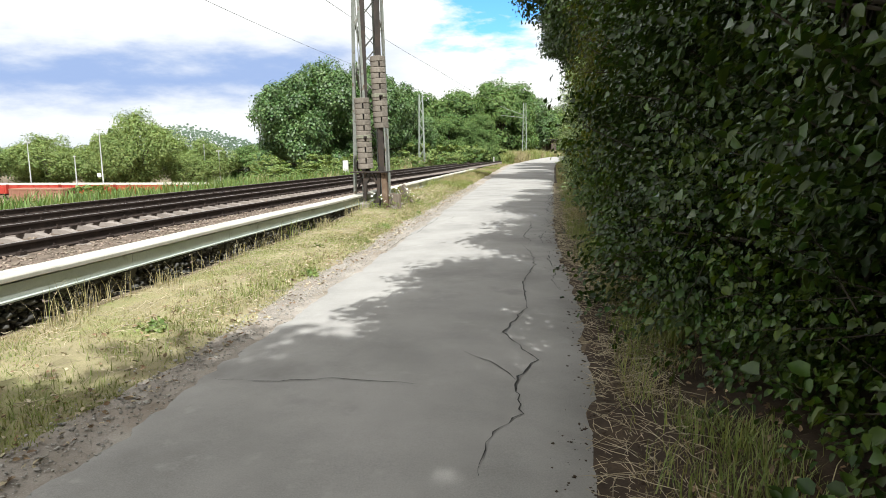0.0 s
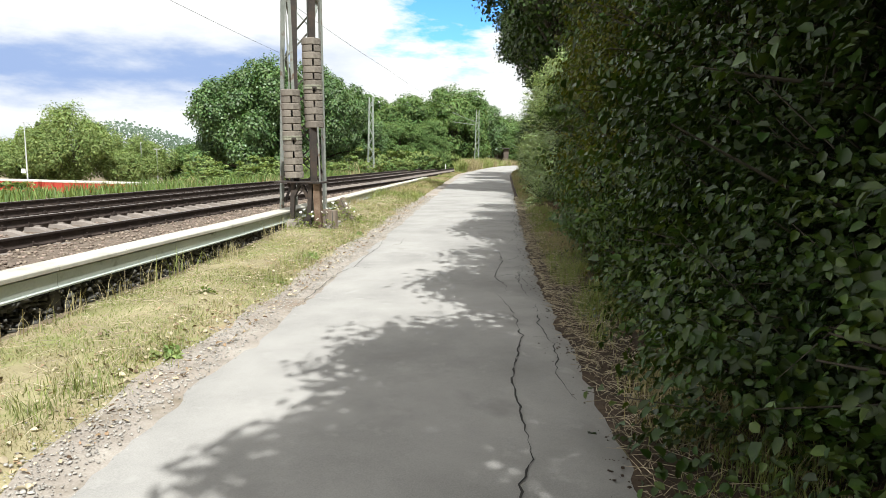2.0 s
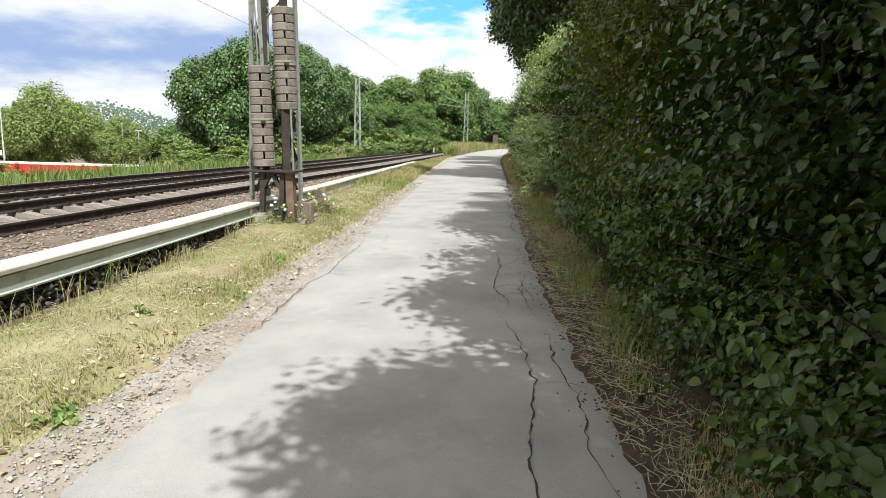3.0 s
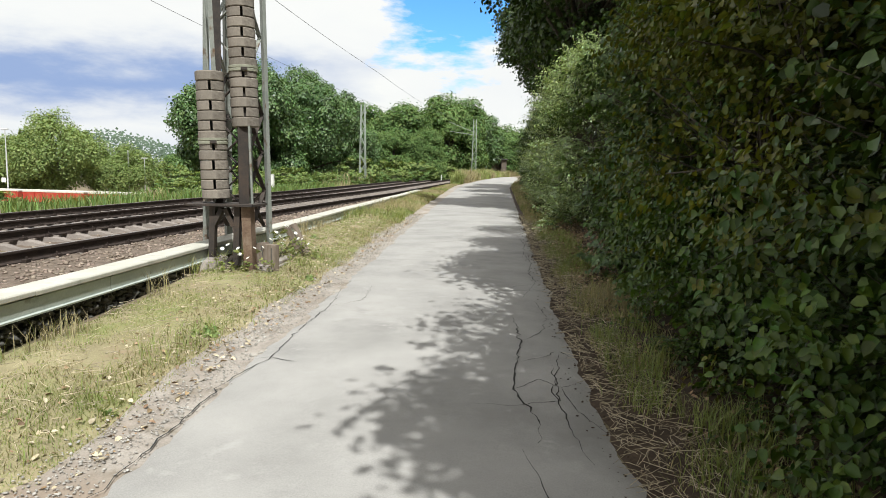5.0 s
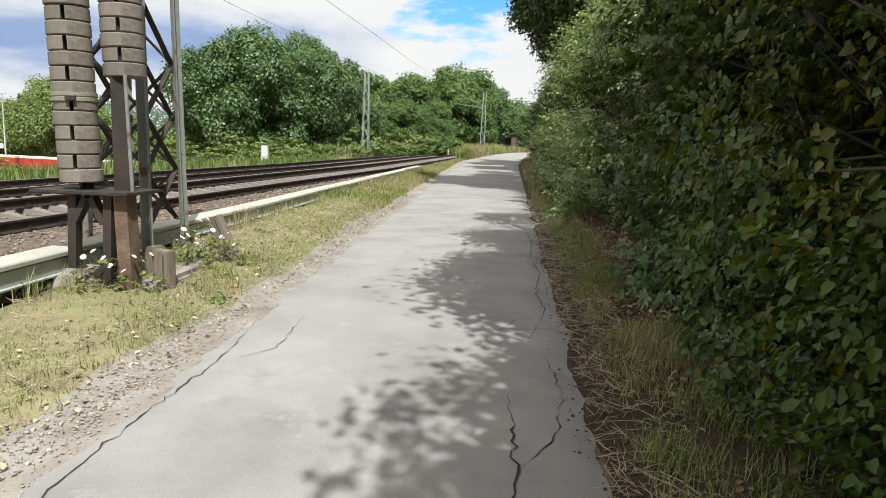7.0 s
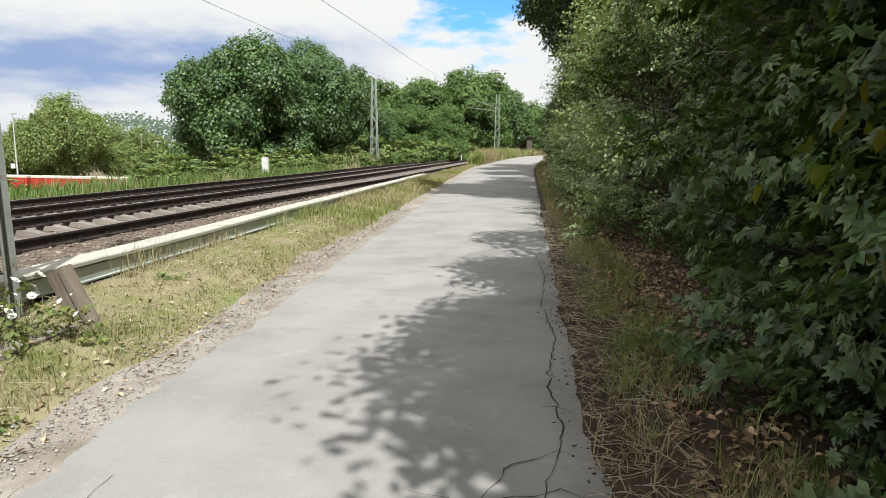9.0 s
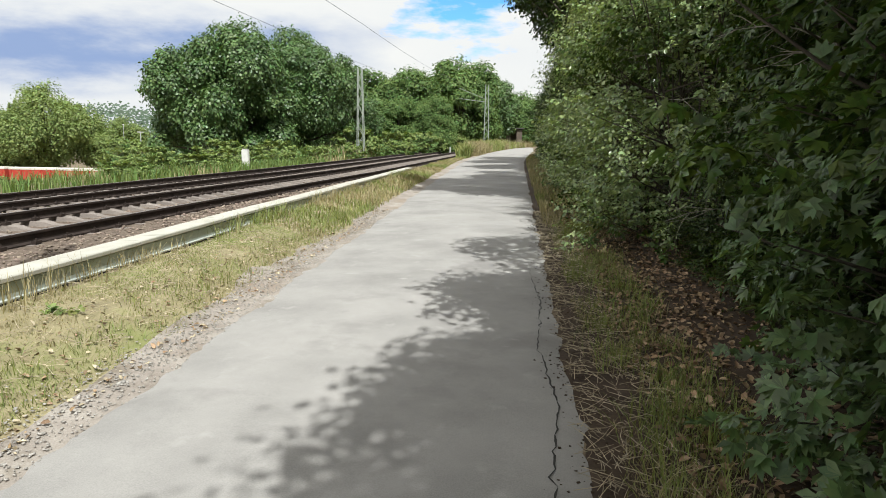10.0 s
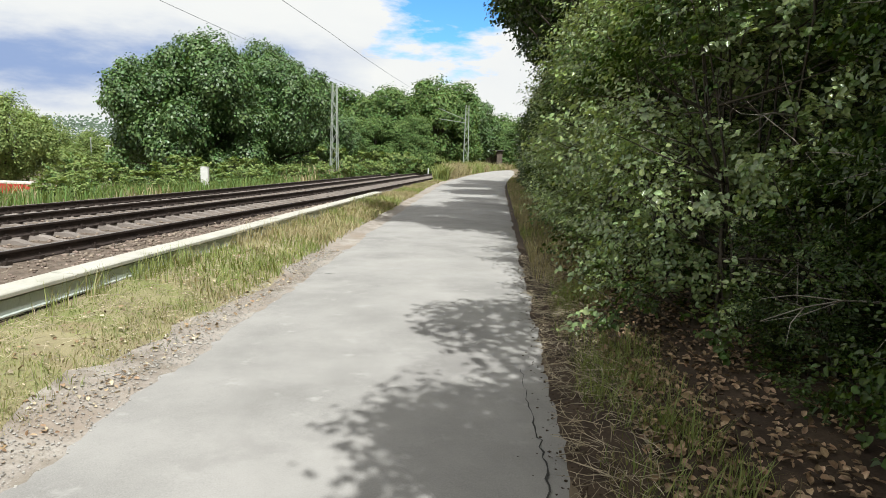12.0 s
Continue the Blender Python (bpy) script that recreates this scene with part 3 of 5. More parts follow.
def rail_mesh(off, z0):
    ys = np.arange(-30, 135, 1.5)
    xs = track_x(ys) + off
    verts, faces, fm = [], [], []
    n = len(RAIL)
    for x, y in zip(xs, ys):
        verts += [(x + px_, y, z0 + pz) for px_, pz in RAIL]
    for j in range(len(ys) - 1):
        for i in range(n):
            a, b = j * n + i, j * n + (i + 1) % n
            faces.append((a, b, b + n, a + n))
            fm.append(1 if i == 7 else 0)
    return mesh_of("rail", verts, faces, [M["rail_side"], M["rail_top"]], fm)


def build_track(name, offs, z_rail, label):
    """offs: the two rails' distances from the near rail's line; z_rail: their tops."""
    track = tagged(new(name), label, "railway track", group="railway tracks")
    for o, z in zip(offs, z_rail):
        part("rail", rail_mesh(o, z - 0.172), None, track, "rusty steel rail with a worn top")
    me = sleeper_mesh()
    mid, tilt = sum(offs) / 2, math.atan2(z_rail[0] - z_rail[1], offs[0] - offs[1])
    zc = sum(z_rail) / 2 - 0.172 - 0.155
    clips = bmesh.new()
    y = -4.0
    while y < 84:
        y += 0.61
        sl = new("sleeper", me)
        sl.parent = track
        sl.matrix_basis = Matrix.Translation((float(track_x(y)) + mid, y, zc)) @ Matrix.Rotation(-tilt, 4, "Y") @ Matrix.Rotation(SL_RNG.normal(0, 0.012) - 0.04, 4, "Z")
        if y < 50:
            for o, z in zip(offs, z_rail):
                for side in (-1, 1):
                    x = float(track_x(y)) + o + side * 0.11
                    box_bm(x - 0.035, y - 0.06, z - 0.175, x + 0.035, y + 0.06, z - 0.125, bm=clips)
                    bar_bm((x, y, z - 0.15), (x, y, z - 0.09), 0.03, bm=clips, seg=6)
    tagged(part("rail_fastening", clips, M["rail_side"], track, "rusty rail clips and bolts"), kind="stuff")
    return track


build_track("near_track", (0.0, -1.5), (0.22, 0.30), "railway track on concrete sleepers beside the cable trough")
build_track("far_track", (-4.0, -5.5), (0.17, 0.19), "second railway track on concrete sleepers in ballast")

n = 15000
by = RND.uniform(2, 44, n)
bx = track_x(by) + np.where(RND.rand(n) < 0.6, RND.uniform(0.15, 2.9, n), RND.uniform(-6.6, 0.2, n))
keep = bx < -0.32
bx, by = bx[keep], by[keep]
bs = RND.uniform(0.018, 0.042, len(bx)) * np.where(by > 25, 1.3, 1)
tagged(new("ballast_stones", stones("ballast_stones", np.stack([bx, by, 0.045 - 0.085 * np.clip((track_x(by) - 2.3 - bx) / 0.5, 0, 1) + 0.012 * wave(bx, by, 6.0) + 0.03 * np.clip((bx - track_x(by) - 1.2) / 1.5, 0, 1)], 1), bs, M["stone"])), "loose brown broken ballast stones", "ballast", kind="stuff")


# ---- cable trough ----
def trough_x(y):
    """The front face's line, not quite straight."""
    return -0.012 * math.sin(y * 0.9)


def trough_z(y):
    return 0.478 - 0.002 * (y - 10)


def swept(name, prof, y0, y1, mat, step=0.5):
    ys = np.linspace(y0, y1, max(2, int((y1 - y0) / step) + 1))
    n = len(prof)
    verts, faces = [], []
    for y in ys:
        verts += [(trough_x(y) + px_, y, trough_z(y) + pz) for px_, pz in prof]
    for j in range(len(ys) - 1):
        for i in range(n):
            a, b = j * n + i, j * n + (i + 1) % n
            faces.append((a, a + n, b + n, b))
    faces += [tuple(range(n)), tuple(range((len(ys) - 1) * n, len(ys) * n))[::-1]]
    return mesh_of(name, verts, faces, mat)


BODY = [(-0.225, -0.15), (0.0, -0.15), (0.016, -0.15), (0.018, -0.136), (0.0, -0.128), (0.0, -0.012), (-0.05, -0.012), (-0.05, -0.11), (-0.18, -0.11), (-0.18, -0.012), (-0.225, -0.012)]
LID = [(-0.245, 0.0), (0.020, 0.0), (0.024, 0.006), (0.024, 0.034), (0.014, 0.044), (-0.23, 0.048), (-0.245, 0.042)]
cable_trough = tagged(new("cable_trough"), "raised pale green-grey concrete cable trough with lids", "cable trough")
y = -5.6
k = 0
while y < 38.2:
    y1 = min(y + 2.0, 38.4)
    part("trough_section", swept("trough_section", BODY, y, y1 - 0.006, M["trough"]), None, cable_trough)
    for h in range(2):
        a, b = y + h * (y1 - y) / 2, y + (h + 1) * (y1 - y) / 2
        part("lid", swept("lid", [(px_, pz + 0.002 * ((k + h) % 3)) for px_, pz in LID], a, b - 0.005, M["lid"], 0.25), None, cable_trough, "whitish concrete lid" if k == 0 and h == 0 else "")
    x = trough_x(y1)
    g = float(ground_z(x - 0.1, y1))
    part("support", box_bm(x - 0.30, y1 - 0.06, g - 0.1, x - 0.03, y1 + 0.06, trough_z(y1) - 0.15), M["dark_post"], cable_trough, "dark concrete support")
    y = y1
    k += 1

# rubble in a near-black colour that stands in for the shaded gap
n = 6500
py = np.where(RND.rand(n) < 0.8, RND.uniform(0.5, 14.2, n), RND.uniform(14.2, 24, n))
px0 = RND.uniform(-0.24, -0.02, n)
lift = np.maximum(trough_z(py) - 0.16 - ground_z(px0, py), 0.03) * RND.rand(n)
tagged(new("rubble", stones("rubble", np.stack([px0, py, ground_z(px0, py) + lift], 1), RND.uniform(0.02, 0.06, n), M["dark_post"])), "rubble under the cable trough, coloured dark for the shade there", "rubble", kind="stuff")


# ---- the mast and its tension weights ----
MX, MY = 0.03, 15.4


LX, LY = -0.10, 0.22  # the lattice stands behind the stand


def half_width(z):
    return 0.30 - 0.015 * z


def build_mast():
    mast = tagged(new("catenary_mast"), "grey steel lattice mast with a rusty foot", "mast")
    mast.location = (MX, MY, 0)
    top = 9.2
    corners = [(-1, -1), (1, -1), (1, 1), (-1, 1)]
    for cx, cy in corners:
        a, b = half_width(0.2), half_width(top)
        part("leg", bar_bm((LX + cx * a, LY + cy * a, 0.15), (LX + cx * b, LY + cy * b, top), 0.085, bm=None, angle=True), M["steel"], mast)
    step = 0.52
    for side in range(4):
        c0, c1 = corners[side], corners[(side + 1) % 4]
        z, flip = 0.62, side % 2
        while z < top - 0.5:
            w0, w1 = half_width(z), half_width(z + step)
            p, q = (c0, c1) if flip else (c1, c0)
            a, b = Vector((p[0] * w0, p[1] * w0, z)), Vector((q[0] * w1, q[1] * w1, z + step))
            inn = Vector((-(c0[0] + c1[0]) / 2, -(c0[1] + c1[1]) / 2, 0)) * 0.012
            mid = Vector((LX, LY, 0))
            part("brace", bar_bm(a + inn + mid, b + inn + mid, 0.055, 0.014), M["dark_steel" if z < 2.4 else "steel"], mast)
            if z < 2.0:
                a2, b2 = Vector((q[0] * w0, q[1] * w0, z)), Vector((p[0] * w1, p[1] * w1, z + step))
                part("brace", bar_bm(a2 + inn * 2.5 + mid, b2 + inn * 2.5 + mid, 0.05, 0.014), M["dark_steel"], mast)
            z += step
            flip = 1 - flip
    # front stand below the weights
    part("plate", box_bm(-0.22, -1.14, 0.995, 0.60, -0.60, 1.022, 0.006), M["dark_steel"], mast, "dark steel plate below the weights")
    for x0, m in ((0.06, "dark_steel"), (0.36, "dark_steel")):
        part("stand_leg", bar_bm((x0, -1.02, 0.30), (x0 + 0.03, -1.02, 0.995), 0.085, 0.07), M[m], mast)
    for x0, x1, z0, z1 in ((0.11, 0.22, 0.38, 0.30), (0.22, 0.33, 0.30, 0.40), (0.10, 0.20, 0.78, 0.97), (0.34, 0.24, 0.76, 0.97)):
        part("gusset", bar_bm((x0, -1.02, z0), (x1, -1.02, z1), 0.09, 0.05), M["dark_steel"], mast)
    part("rusty_post", bar_bm((0.52, -0.98, 0.15), (0.49, -0.98, 0.99), 0.15, 0.11), M["rust"], mast, "rust-streaked post")
    part("guide_rail", bar_bm((0.40, -0.86, 1.0), (0.36, -0.80, 6.2), 0.12, 0.03), M["dark_steel"], mast, "dark guide rail behind the weights")
    part("guide_rail", bar_bm((0.08, -0.84, 1.0), (0.0, -0.62, 6.2), 0.10, 0.03), M["dark_steel"], mast)
    part("rod", bar_bm((0.53, -0.93, 1.0), (0.50, -0.93, 1.95), 0.03, seg=8), M["steel"], mast)
    block = bmesh.new()
    bmesh.ops.create_cube(block, size=1, matrix=Matrix.LocRotScale((0.06, -0.98, 0.15), None, (0.62, 0.62, 0.46)))
    for v in block.verts:
        if v.co.z > 0.2:
            v.co.x = 0.10 + (v.co.x - 0.05) * 0.42
            v.co.y = -0.98 + (v.co.y + 0.98) * 0.5
        elif v.co.x < 0:
            v.co.x -= 0.12
    bmesh.ops.bevel(block, geom=block.edges[:], offset=0.05, segments=3, affect="EDGES")
    part("footing", block, M["concrete"], mast, "weathered concrete footing")
    slab = box_bm(-0.35, -0.95, 0.02, 0.75, 0.55, 0.27, 0.04)
    part("footing", slab, M["concrete"], mast)
    return mast


def ring_mesh(r, h, slot):
    """A concrete disc with rounded rims; every second one shows the slot for the rod."""
    bm = bmesh.new()
    seg = 28
    prof = [(r - 0.012, 0.002), (r, 0.012), (r, h - 0.012), (r - 0.012, h - 0.002)]
    gap = 0.015
    start = math.asin(gap / r) if slot else 0
    angs = [(-math.pi / 2 + start) + (2 * math.pi - 2 * start) * i / seg for i in range(seg + 1)]
    rings = [[bm.verts.new((q * math.cos(a), q * math.sin(a), z)) for a in angs] for q, z in prof]
    inner = [[bm.verts.new((sx * gap, 0.0, z)) for sx in (1, -1)] for _, z in prof]
    for k in range(3):
        for i in range(seg):
            bm.faces.new((rings[k][i], rings[k][i + 1], rings[k + 1][i + 1], rings[k + 1][i]))
        if slot:
            bm.faces.new((inner[k][0], rings[k][0], rings[k + 1][0], inner[k + 1][0]))
            bm.faces.new((rings[k][-1], inner[k][1], inner[k + 1][1], rings[k + 1][-1]))
    if slot:
        bm.faces.new([inner[3][0]] + rings[3] + [inner[3][1]])
        bm.faces.new(([inner[0][0]] + rings[0] + [inner[0][1]])[::-1])
    else:
        bm.faces.new(rings[3][:-1])
        bm.faces.new(rings[0][:-1][::-1])
        bmesh.ops.remove_doubles(bm, verts=bm.verts[:], dist=1e-5)
    bmesh.ops.delete(bm, geom=[v for v in bm.verts if not v.link_faces], context="VERTS")
    me = bpy.data.meshes.new("disc")
    bm.to_mesh(me)
    bm.free()
    me.materials.append(M["weight"])
    return me


def build_weight(x, y, z0, h, lean, label):
    w = tagged(new("tension_weight"), label, "tension weight", group="tension weights of the mast")
    w.matrix_basis = pose(x, y, z0, lean[1], lean[0], 22)
    count = 13
    dh = h / count
    plain, slotted = ring_mesh(0.163, dh, False), ring_mesh(0.161, dh, True)
    rng = np.random.RandomState(int(z0 * 10))
    for i in range(count):
        d = new("disc", slotted if i % 2 else plain)
        d.parent = w
        d.matrix_basis = pose(rng.normal(0, 0.0025), rng.normal(0, 0.0025), i * dh, rng.normal(0, 0.25), rng.normal(0, 0.25), rng.normal(0, 1.5))
    zb = dh * 5.9
    part("band", lathe_bm([(0.160, zb - 0.03), (0.171, zb - 0.026), (0.171, zb + 0.0), (0.166, zb + 0.004), (0.166, zb + 0.010), (0.171, zb + 0.014), (0.171, zb + 0.04), (0.160, zb + 0.044)], 28), M["band"], w, "greenish clamp band round the discs")
    part("clamp", box_bm(-0.03, -0.195, zb - 0.028, 0.045, -0.16, zb + 0.012, 0.006), M["dark_steel"], w)
    part("rod", bar_bm((-0.012, 0.01, -0.04), (-0.012, 0.01, h + 2.2), 0.022, seg=8), M["steel"], w)
    part("rod", bar_bm((0.05, 0.03, h - 0.05), (0.05, 0.03, h + 2.4), 0.05, 0.02), M["steel"], w)
    return w


build_mast()
build_weight(0.09, 14.52, 1.075, 1.50, (-1.9, 0.4), "stack of weathered concrete discs clamped on a rod")
build_weight(0.42, 14.66, 1.94, 1.50, (-1.9, 0.4), "higher stack of weathered concrete discs clamped on a rod")


def build_stub(x, y, h, lean, turn, mat, name, label):
    ob = tagged(new(name, None), label, name.replace("_", " "))
    ob.matrix_basis = pose(x, y, float(ground_z(x, y)) - 0.06, lean[0], lean[1], turn)
    bm = box_bm(-0.085, -0.05, 0, 0.085, 0.05, h, 0.008)
    part("post", bm, M[mat], ob)
    part("groove", box_bm(0.03, -0.054, 0.02, 0.042, -0.046, h - 0.03), M["dark_post"], ob)
    return ob


build_stub(0.74, 16.05, 0.50, (4, -26), -12, "old_wood", "leaning_post", "short weathered post leaning beside the cable trough")
build_stub(0.62, 14.75, 0.36, (3, -9), -20, "old_wood", "wooden_stake", "short weathered wooden stake at the mast")
build_stub(0.73, 14.62, 0.38, (2, 2), -15, "old_wood", "wooden_stake", "short weathered wooden stake at the mast")


# ---- foliage ----
def shrub_meshes(seed, h, r, n_clusters, per, size, mats, mix, spread_low=0.9, simple=False, lobed=False):
    """A shrub's stems, twigs and leaves, rooted at the origin."""
    rng = np.random.RandomState(seed)
    want = n_clusters
    n_clusters = int(n_clusters * 2.2)
    u = rng.rand(n_clusters)
    zz = h * (0.02 + 0.98 * u ** 1.05)
    k = zz / h
    rad = r * (spread_low + (1 - spread_low) * np.sin(np.pi * np.clip(k * 1.15, 0, 1))) * np.sqrt(np.clip(1 - np.clip((k - 0.72) / 0.30, 0, 1) ** 2, 0.02, 1))
    a = rng.uniform(0, 2 * np.pi, n_clusters)
    lump = 1 + 0.16 * np.sin(3 * a + 5 * k + seed) + 0.12 * np.sin(7 * k * 2 + 2 * a)
    q = rad * lump * np.sqrt(rng.uniform(0.30, 1, n_clusters))
    c = np.stack([q * np.cos(a), q * np.sin(a), zz], 1)
    # leafy boughs with open gaps between them
    f3 = 3.4 if h > 1 else 14.0
    bough = np.sin(f3 * c[:, 0] + seed) * np.cos(f3 * 1.1 * c[:, 1] + 2 * seed) + np.sin(f3 * 1.5 * c[:, 2] + 1.7 * np.sin(f3 * 0.8 * c[:, 0]) + seed) + 0.35 * rng.normal(size=n_clusters)
    sel = np.argsort(-bough)[:want]
    n_clusters, c, a, k = want, c[sel], a[sel], k[sel]
    out = unit(np.stack([np.cos(a), np.sin(a), 0.25 + 0 * a], 1))
    small = min(1, 0.2 + h / 3)
    tw = unit(out + rng.normal(0, 0.45, (n_clusters, 3))) * rng.uniform(0.20, 0.46, n_clusters)[:, None] * small
    # flat sprays: leaves stand to both sides of their twig
    face = unit(out * 0.75 + np.array([[0, 0, 0.75]]) + rng.normal(0, 0.38, (n_clusters, 3)))
    side = unit(np.cross(tw, face))
    f = (np.arange(per)[None] + rng.uniform(0, 1, (n_clusters, per))) / per
    hand = np.where(np.arange(per) % 2, 1.0, -1.0)[None, :, None]
    pos = c[:, None] + tw[:, None] * f[..., None] + rng.normal(0, 0.018 * small, (n_clusters, per, 3))
    along = unit((unit(tw)[:, None] * 0.7 + side[:, None] * hand + rng.normal(0, 0.3, (n_clusters, per, 3))).reshape(-1, 3))
    pos = pos.reshape(-1, 3)
    pos[:, 2] = np.maximum(pos[:, 2], 0.04)
    up = np.repeat(face, per, 0) + rng.normal(0, 0.28, (len(pos), 3))
    sz = size * rng.uniform(0.6, 1.3, len(pos))
    tint = np.repeat((np.sin(3.1 * c[:, 0] + seed) + np.sin(2.3 * c[:, 2] + 1.3 * seed) + rng.normal(0, 0.5, n_clusters)) > mix, per).astype(np.int32)
    leaves = leaf_mesh("leaves", pos, up, sz, mats, tint, rng, down=0.25, wide=0.74, simple=simple, along=along, lobed=lobed)
    paths = []
    pick = rng.permutation(n_clusters)[: min(n_clusters, 160)]
    for i in pick:
        paths.append([(c[i] - tw[i] * 0.6, 0.004 * min(1, h / 2)), (c[i] + tw[i] * 0.5, 0.003 * min(1, h / 2)), (c[i] + tw[i], 0.0015 * min(1, h / 2))])
    for s in range(9):
        a0 = rng.uniform(0, 2 * np.pi)
        b = np.array([math.cos(a0), math.sin(a0), 0]) * 0.15
        path = []
        for j in range(7):
            t = j / 6
            path.append((b * min(1, h / 3) + np.array([math.cos(a0), math.sin(a0), 0]) * r * 0.75 * t ** 1.4 + np.array([rng.normal(0, 0.05), rng.normal(0, 0.05), 0]) * min(1, h / 3) + np.array([0, 0, h * 0.92 * t]), 0.02 * min(1, h / 3) * (1 - 0.85 * t)))
        paths.append(path)
        for j in range(5):
            t0 = rng.uniform(0.15, 0.8)
            p0 = path[int(t0 * 6)][0]
            d = np.array([math.cos(a0 + rng.normal(0, 1.2)), math.sin(a0 + rng.normal(0, 1.2)), rng.uniform(0.1, 0.8)]) * r * 0.7
            paths.append([(p0, 0.012 * min(1, h / 3)), (p0 + d * 0.5 + rng.normal(0, 0.04, 3) * min(1, h / 3), 0.008 * min(1, h / 3)), (p0 + d, 0.003 * min(1, h / 3))])
    stems = tube_mesh("stem_frame", paths, M["twig"], 4)
    return leaves, stems


def make_shrub(name, seed, label, group="shrubs beside the lane", **kw):
    ob = tagged(new(name), label, "shrub", group=group)
    leaves, stems = shrub_meshes(seed, **kw)
    part("stem_frame", stems, None, ob)
    part("foliage", leaves, None, ob)
    return ob


def park(ob, x, y, turn=0, s=1.0, sz=None):
    """Sets a built thing on the ground."""
    ob.scale = (s, s, sz or s)
    ob.matrix_basis = pose(x, y, float(ground_z(x, y)) - 0.02, 0, 0, turn) @ Matrix.Diagonal((s, s, sz or s, 1))
    return ob


def again(ob, x, y, turn=0, s=1.0, sz=None):
    c = copy_thing(ob, Matrix())
    return park(c, x, y, turn, s, sz)


DARK_HEDGE = [
    make_shrub("hedge_shrub", 1, "dense dark green broadleaf shrub at the lane's edge", h=3.6, r=1.15, n_clusters=1650, per=12, size=0.050, mats=[M["leaf_dark"], M["leaf"]], mix=0.5),
    make_shrub("hedge_shrub", 2, "dense dark green broadleaf shrub at the lane's edge", h=3.9, r=1.2, n_clusters=1650, per=12, size=0.047, mats=[M["leaf_dark"], M["leaf"]], mix=0.2),
]
YELLOW_HEDGE = [
    make_shrub("hedge_shrub", 3, "green and yellowish leafy shrub at the lane's edge", h=3.5, r=1.1, n_clusters=1650, per=12, size=0.046, mats=[M["leaf"], M["leaf_yellow"]], mix=-0.4),
]
MAPLE = [make_shrub("maple_shrub", 8, "bushy young maple with lobed green leaves", h=3.9, r=1.15, n_clusters=780, per=11, size=0.072, mats=[M["leaf_maple"], M["leaf"]], mix=0.9, lobed=True)]
BACK = [
    make_shrub("tall_shrub", 4, "tall dark leafy shrub behind the hedge", "thicket behind the hedge", h=6.2, r=1.7, n_clusters=1100, per=8, size=0.10, simple=True, mats=[M["leaf_dark"], M["leaf"]], mix=0.6),
    make_shrub("tall_shrub", 5, "tall dark leafy shrub behind the hedge", "thicket behind the hedge", h=5.6, r=1.6, n_clusters=1000, per=8, size=0.10, simple=True, mats=[M["leaf_dark"], M["leaf"]], mix=0.9),
]
rs = np.random.RandomState(21)
used = set()


def plant(pool, x, y, s=1.0, sz=None):
    i = rs.randint(len(pool))
    turn = rs.uniform(0, 360)
    if pool[i].name in used:
        return again(pool[i], x, y, turn, s, sz)
    used.add(pool[i].name)
    return park(pool[i], x, y, turn, s, sz)


for y in np.arange(-4.5, 9.6, 0.95):
    plant(DARK_HEDGE, 5.82 + 0.10 * math.sin(y * 1.7) + (0.22 if y < 5 else 0.0), y, rs.uniform(0.95, 1.1), rs.uniform(1.0, 1.3) * (1.0 if y > 1 else 1.15))
for y in np.arange(9.9, 12.9, 0.95):
    plant(YELLOW_HEDGE, 5.72 + 0.10 * math.sin(y * 1.7), y, rs.uniform(0.95, 1.1), rs.uniform(1.05, 1.3))
for y in np.arange(6.4, 12.8, 1.1):
    plant(DARK_HEDGE, 5.72 + rs.normal(0, 0.06), y, rs.uniform(0.62, 0.75), rs.uniform(0.34, 0.46))
for y in (13.6, 14.4, 15.2, 16.0, 16.8):
    plant(MAPLE, 6.0 + rs.normal(0, 0.08) + (0.45 if y > 16.5 else 0.0), y, rs.uniform(0.95, 1.1), rs.uniform(1.0, 1.2))
# close row added to block light from behind the hedge
for y in np.arange(-6, 17, 1.5):
    plant(BACK, 7.7 + rs.normal(0, 0.25), y, rs.uniform(0.9, 1.1), rs.uniform(0.85, 1.1))
for y in np.arange(17.7, 21, 1.15):
    plant(DARK_HEDGE, 6.95 + rs.normal(0, 0.15), y, rs.uniform(0.9, 1.1), rs.uniform(1.0, 1.25))
# low shrubs and a back row added to shade the gap's soil
for y, x in ((18.2, 6.35), (19.3, 6.5), (20.3, 6.25)):
    plant(DARK_HEDGE, x, y, rs.uniform(0.6, 0.7), rs.uniform(0.42, 0.55))
for y in np.arange(17.4, 21.5, 1.3):
    plant(BACK, 7.7 + rs.normal(0, 0.1), y, 0.8, 0.8)
for y in np.arange(17, 25, 1.7):
    plant(BACK, 8.6 + rs.normal(0, 0.2), y, rs.uniform(0.9, 1.1), rs.uniform(0.85, 1.1))
for y in np.arange(-8, 60, 3.0):
    plant(BACK, 10.8 + rs.normal(0, 0.5), y, rs.uniform(1.1, 1.4), rs.uniform(1.0, 1.3))
# these shrubs look sunlit by their light leaf colour
SUNLIT = [make_shrub("sunlit_shrub", 6, "leafy shrub beside the lane, sunlight painted into its pale green leaves", h=4.4, r=1.25, n_clusters=1350, per=12, size=0.055, mats=[M["leaf_sunlit"], M["leaf"]], mix=1.1)]
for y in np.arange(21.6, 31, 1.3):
    plant(SUNLIT, 6.12 + 0.15 * math.sin(2 * y), y, rs.uniform(0.95, 1.1), rs.uniform(0.9, 1.1))
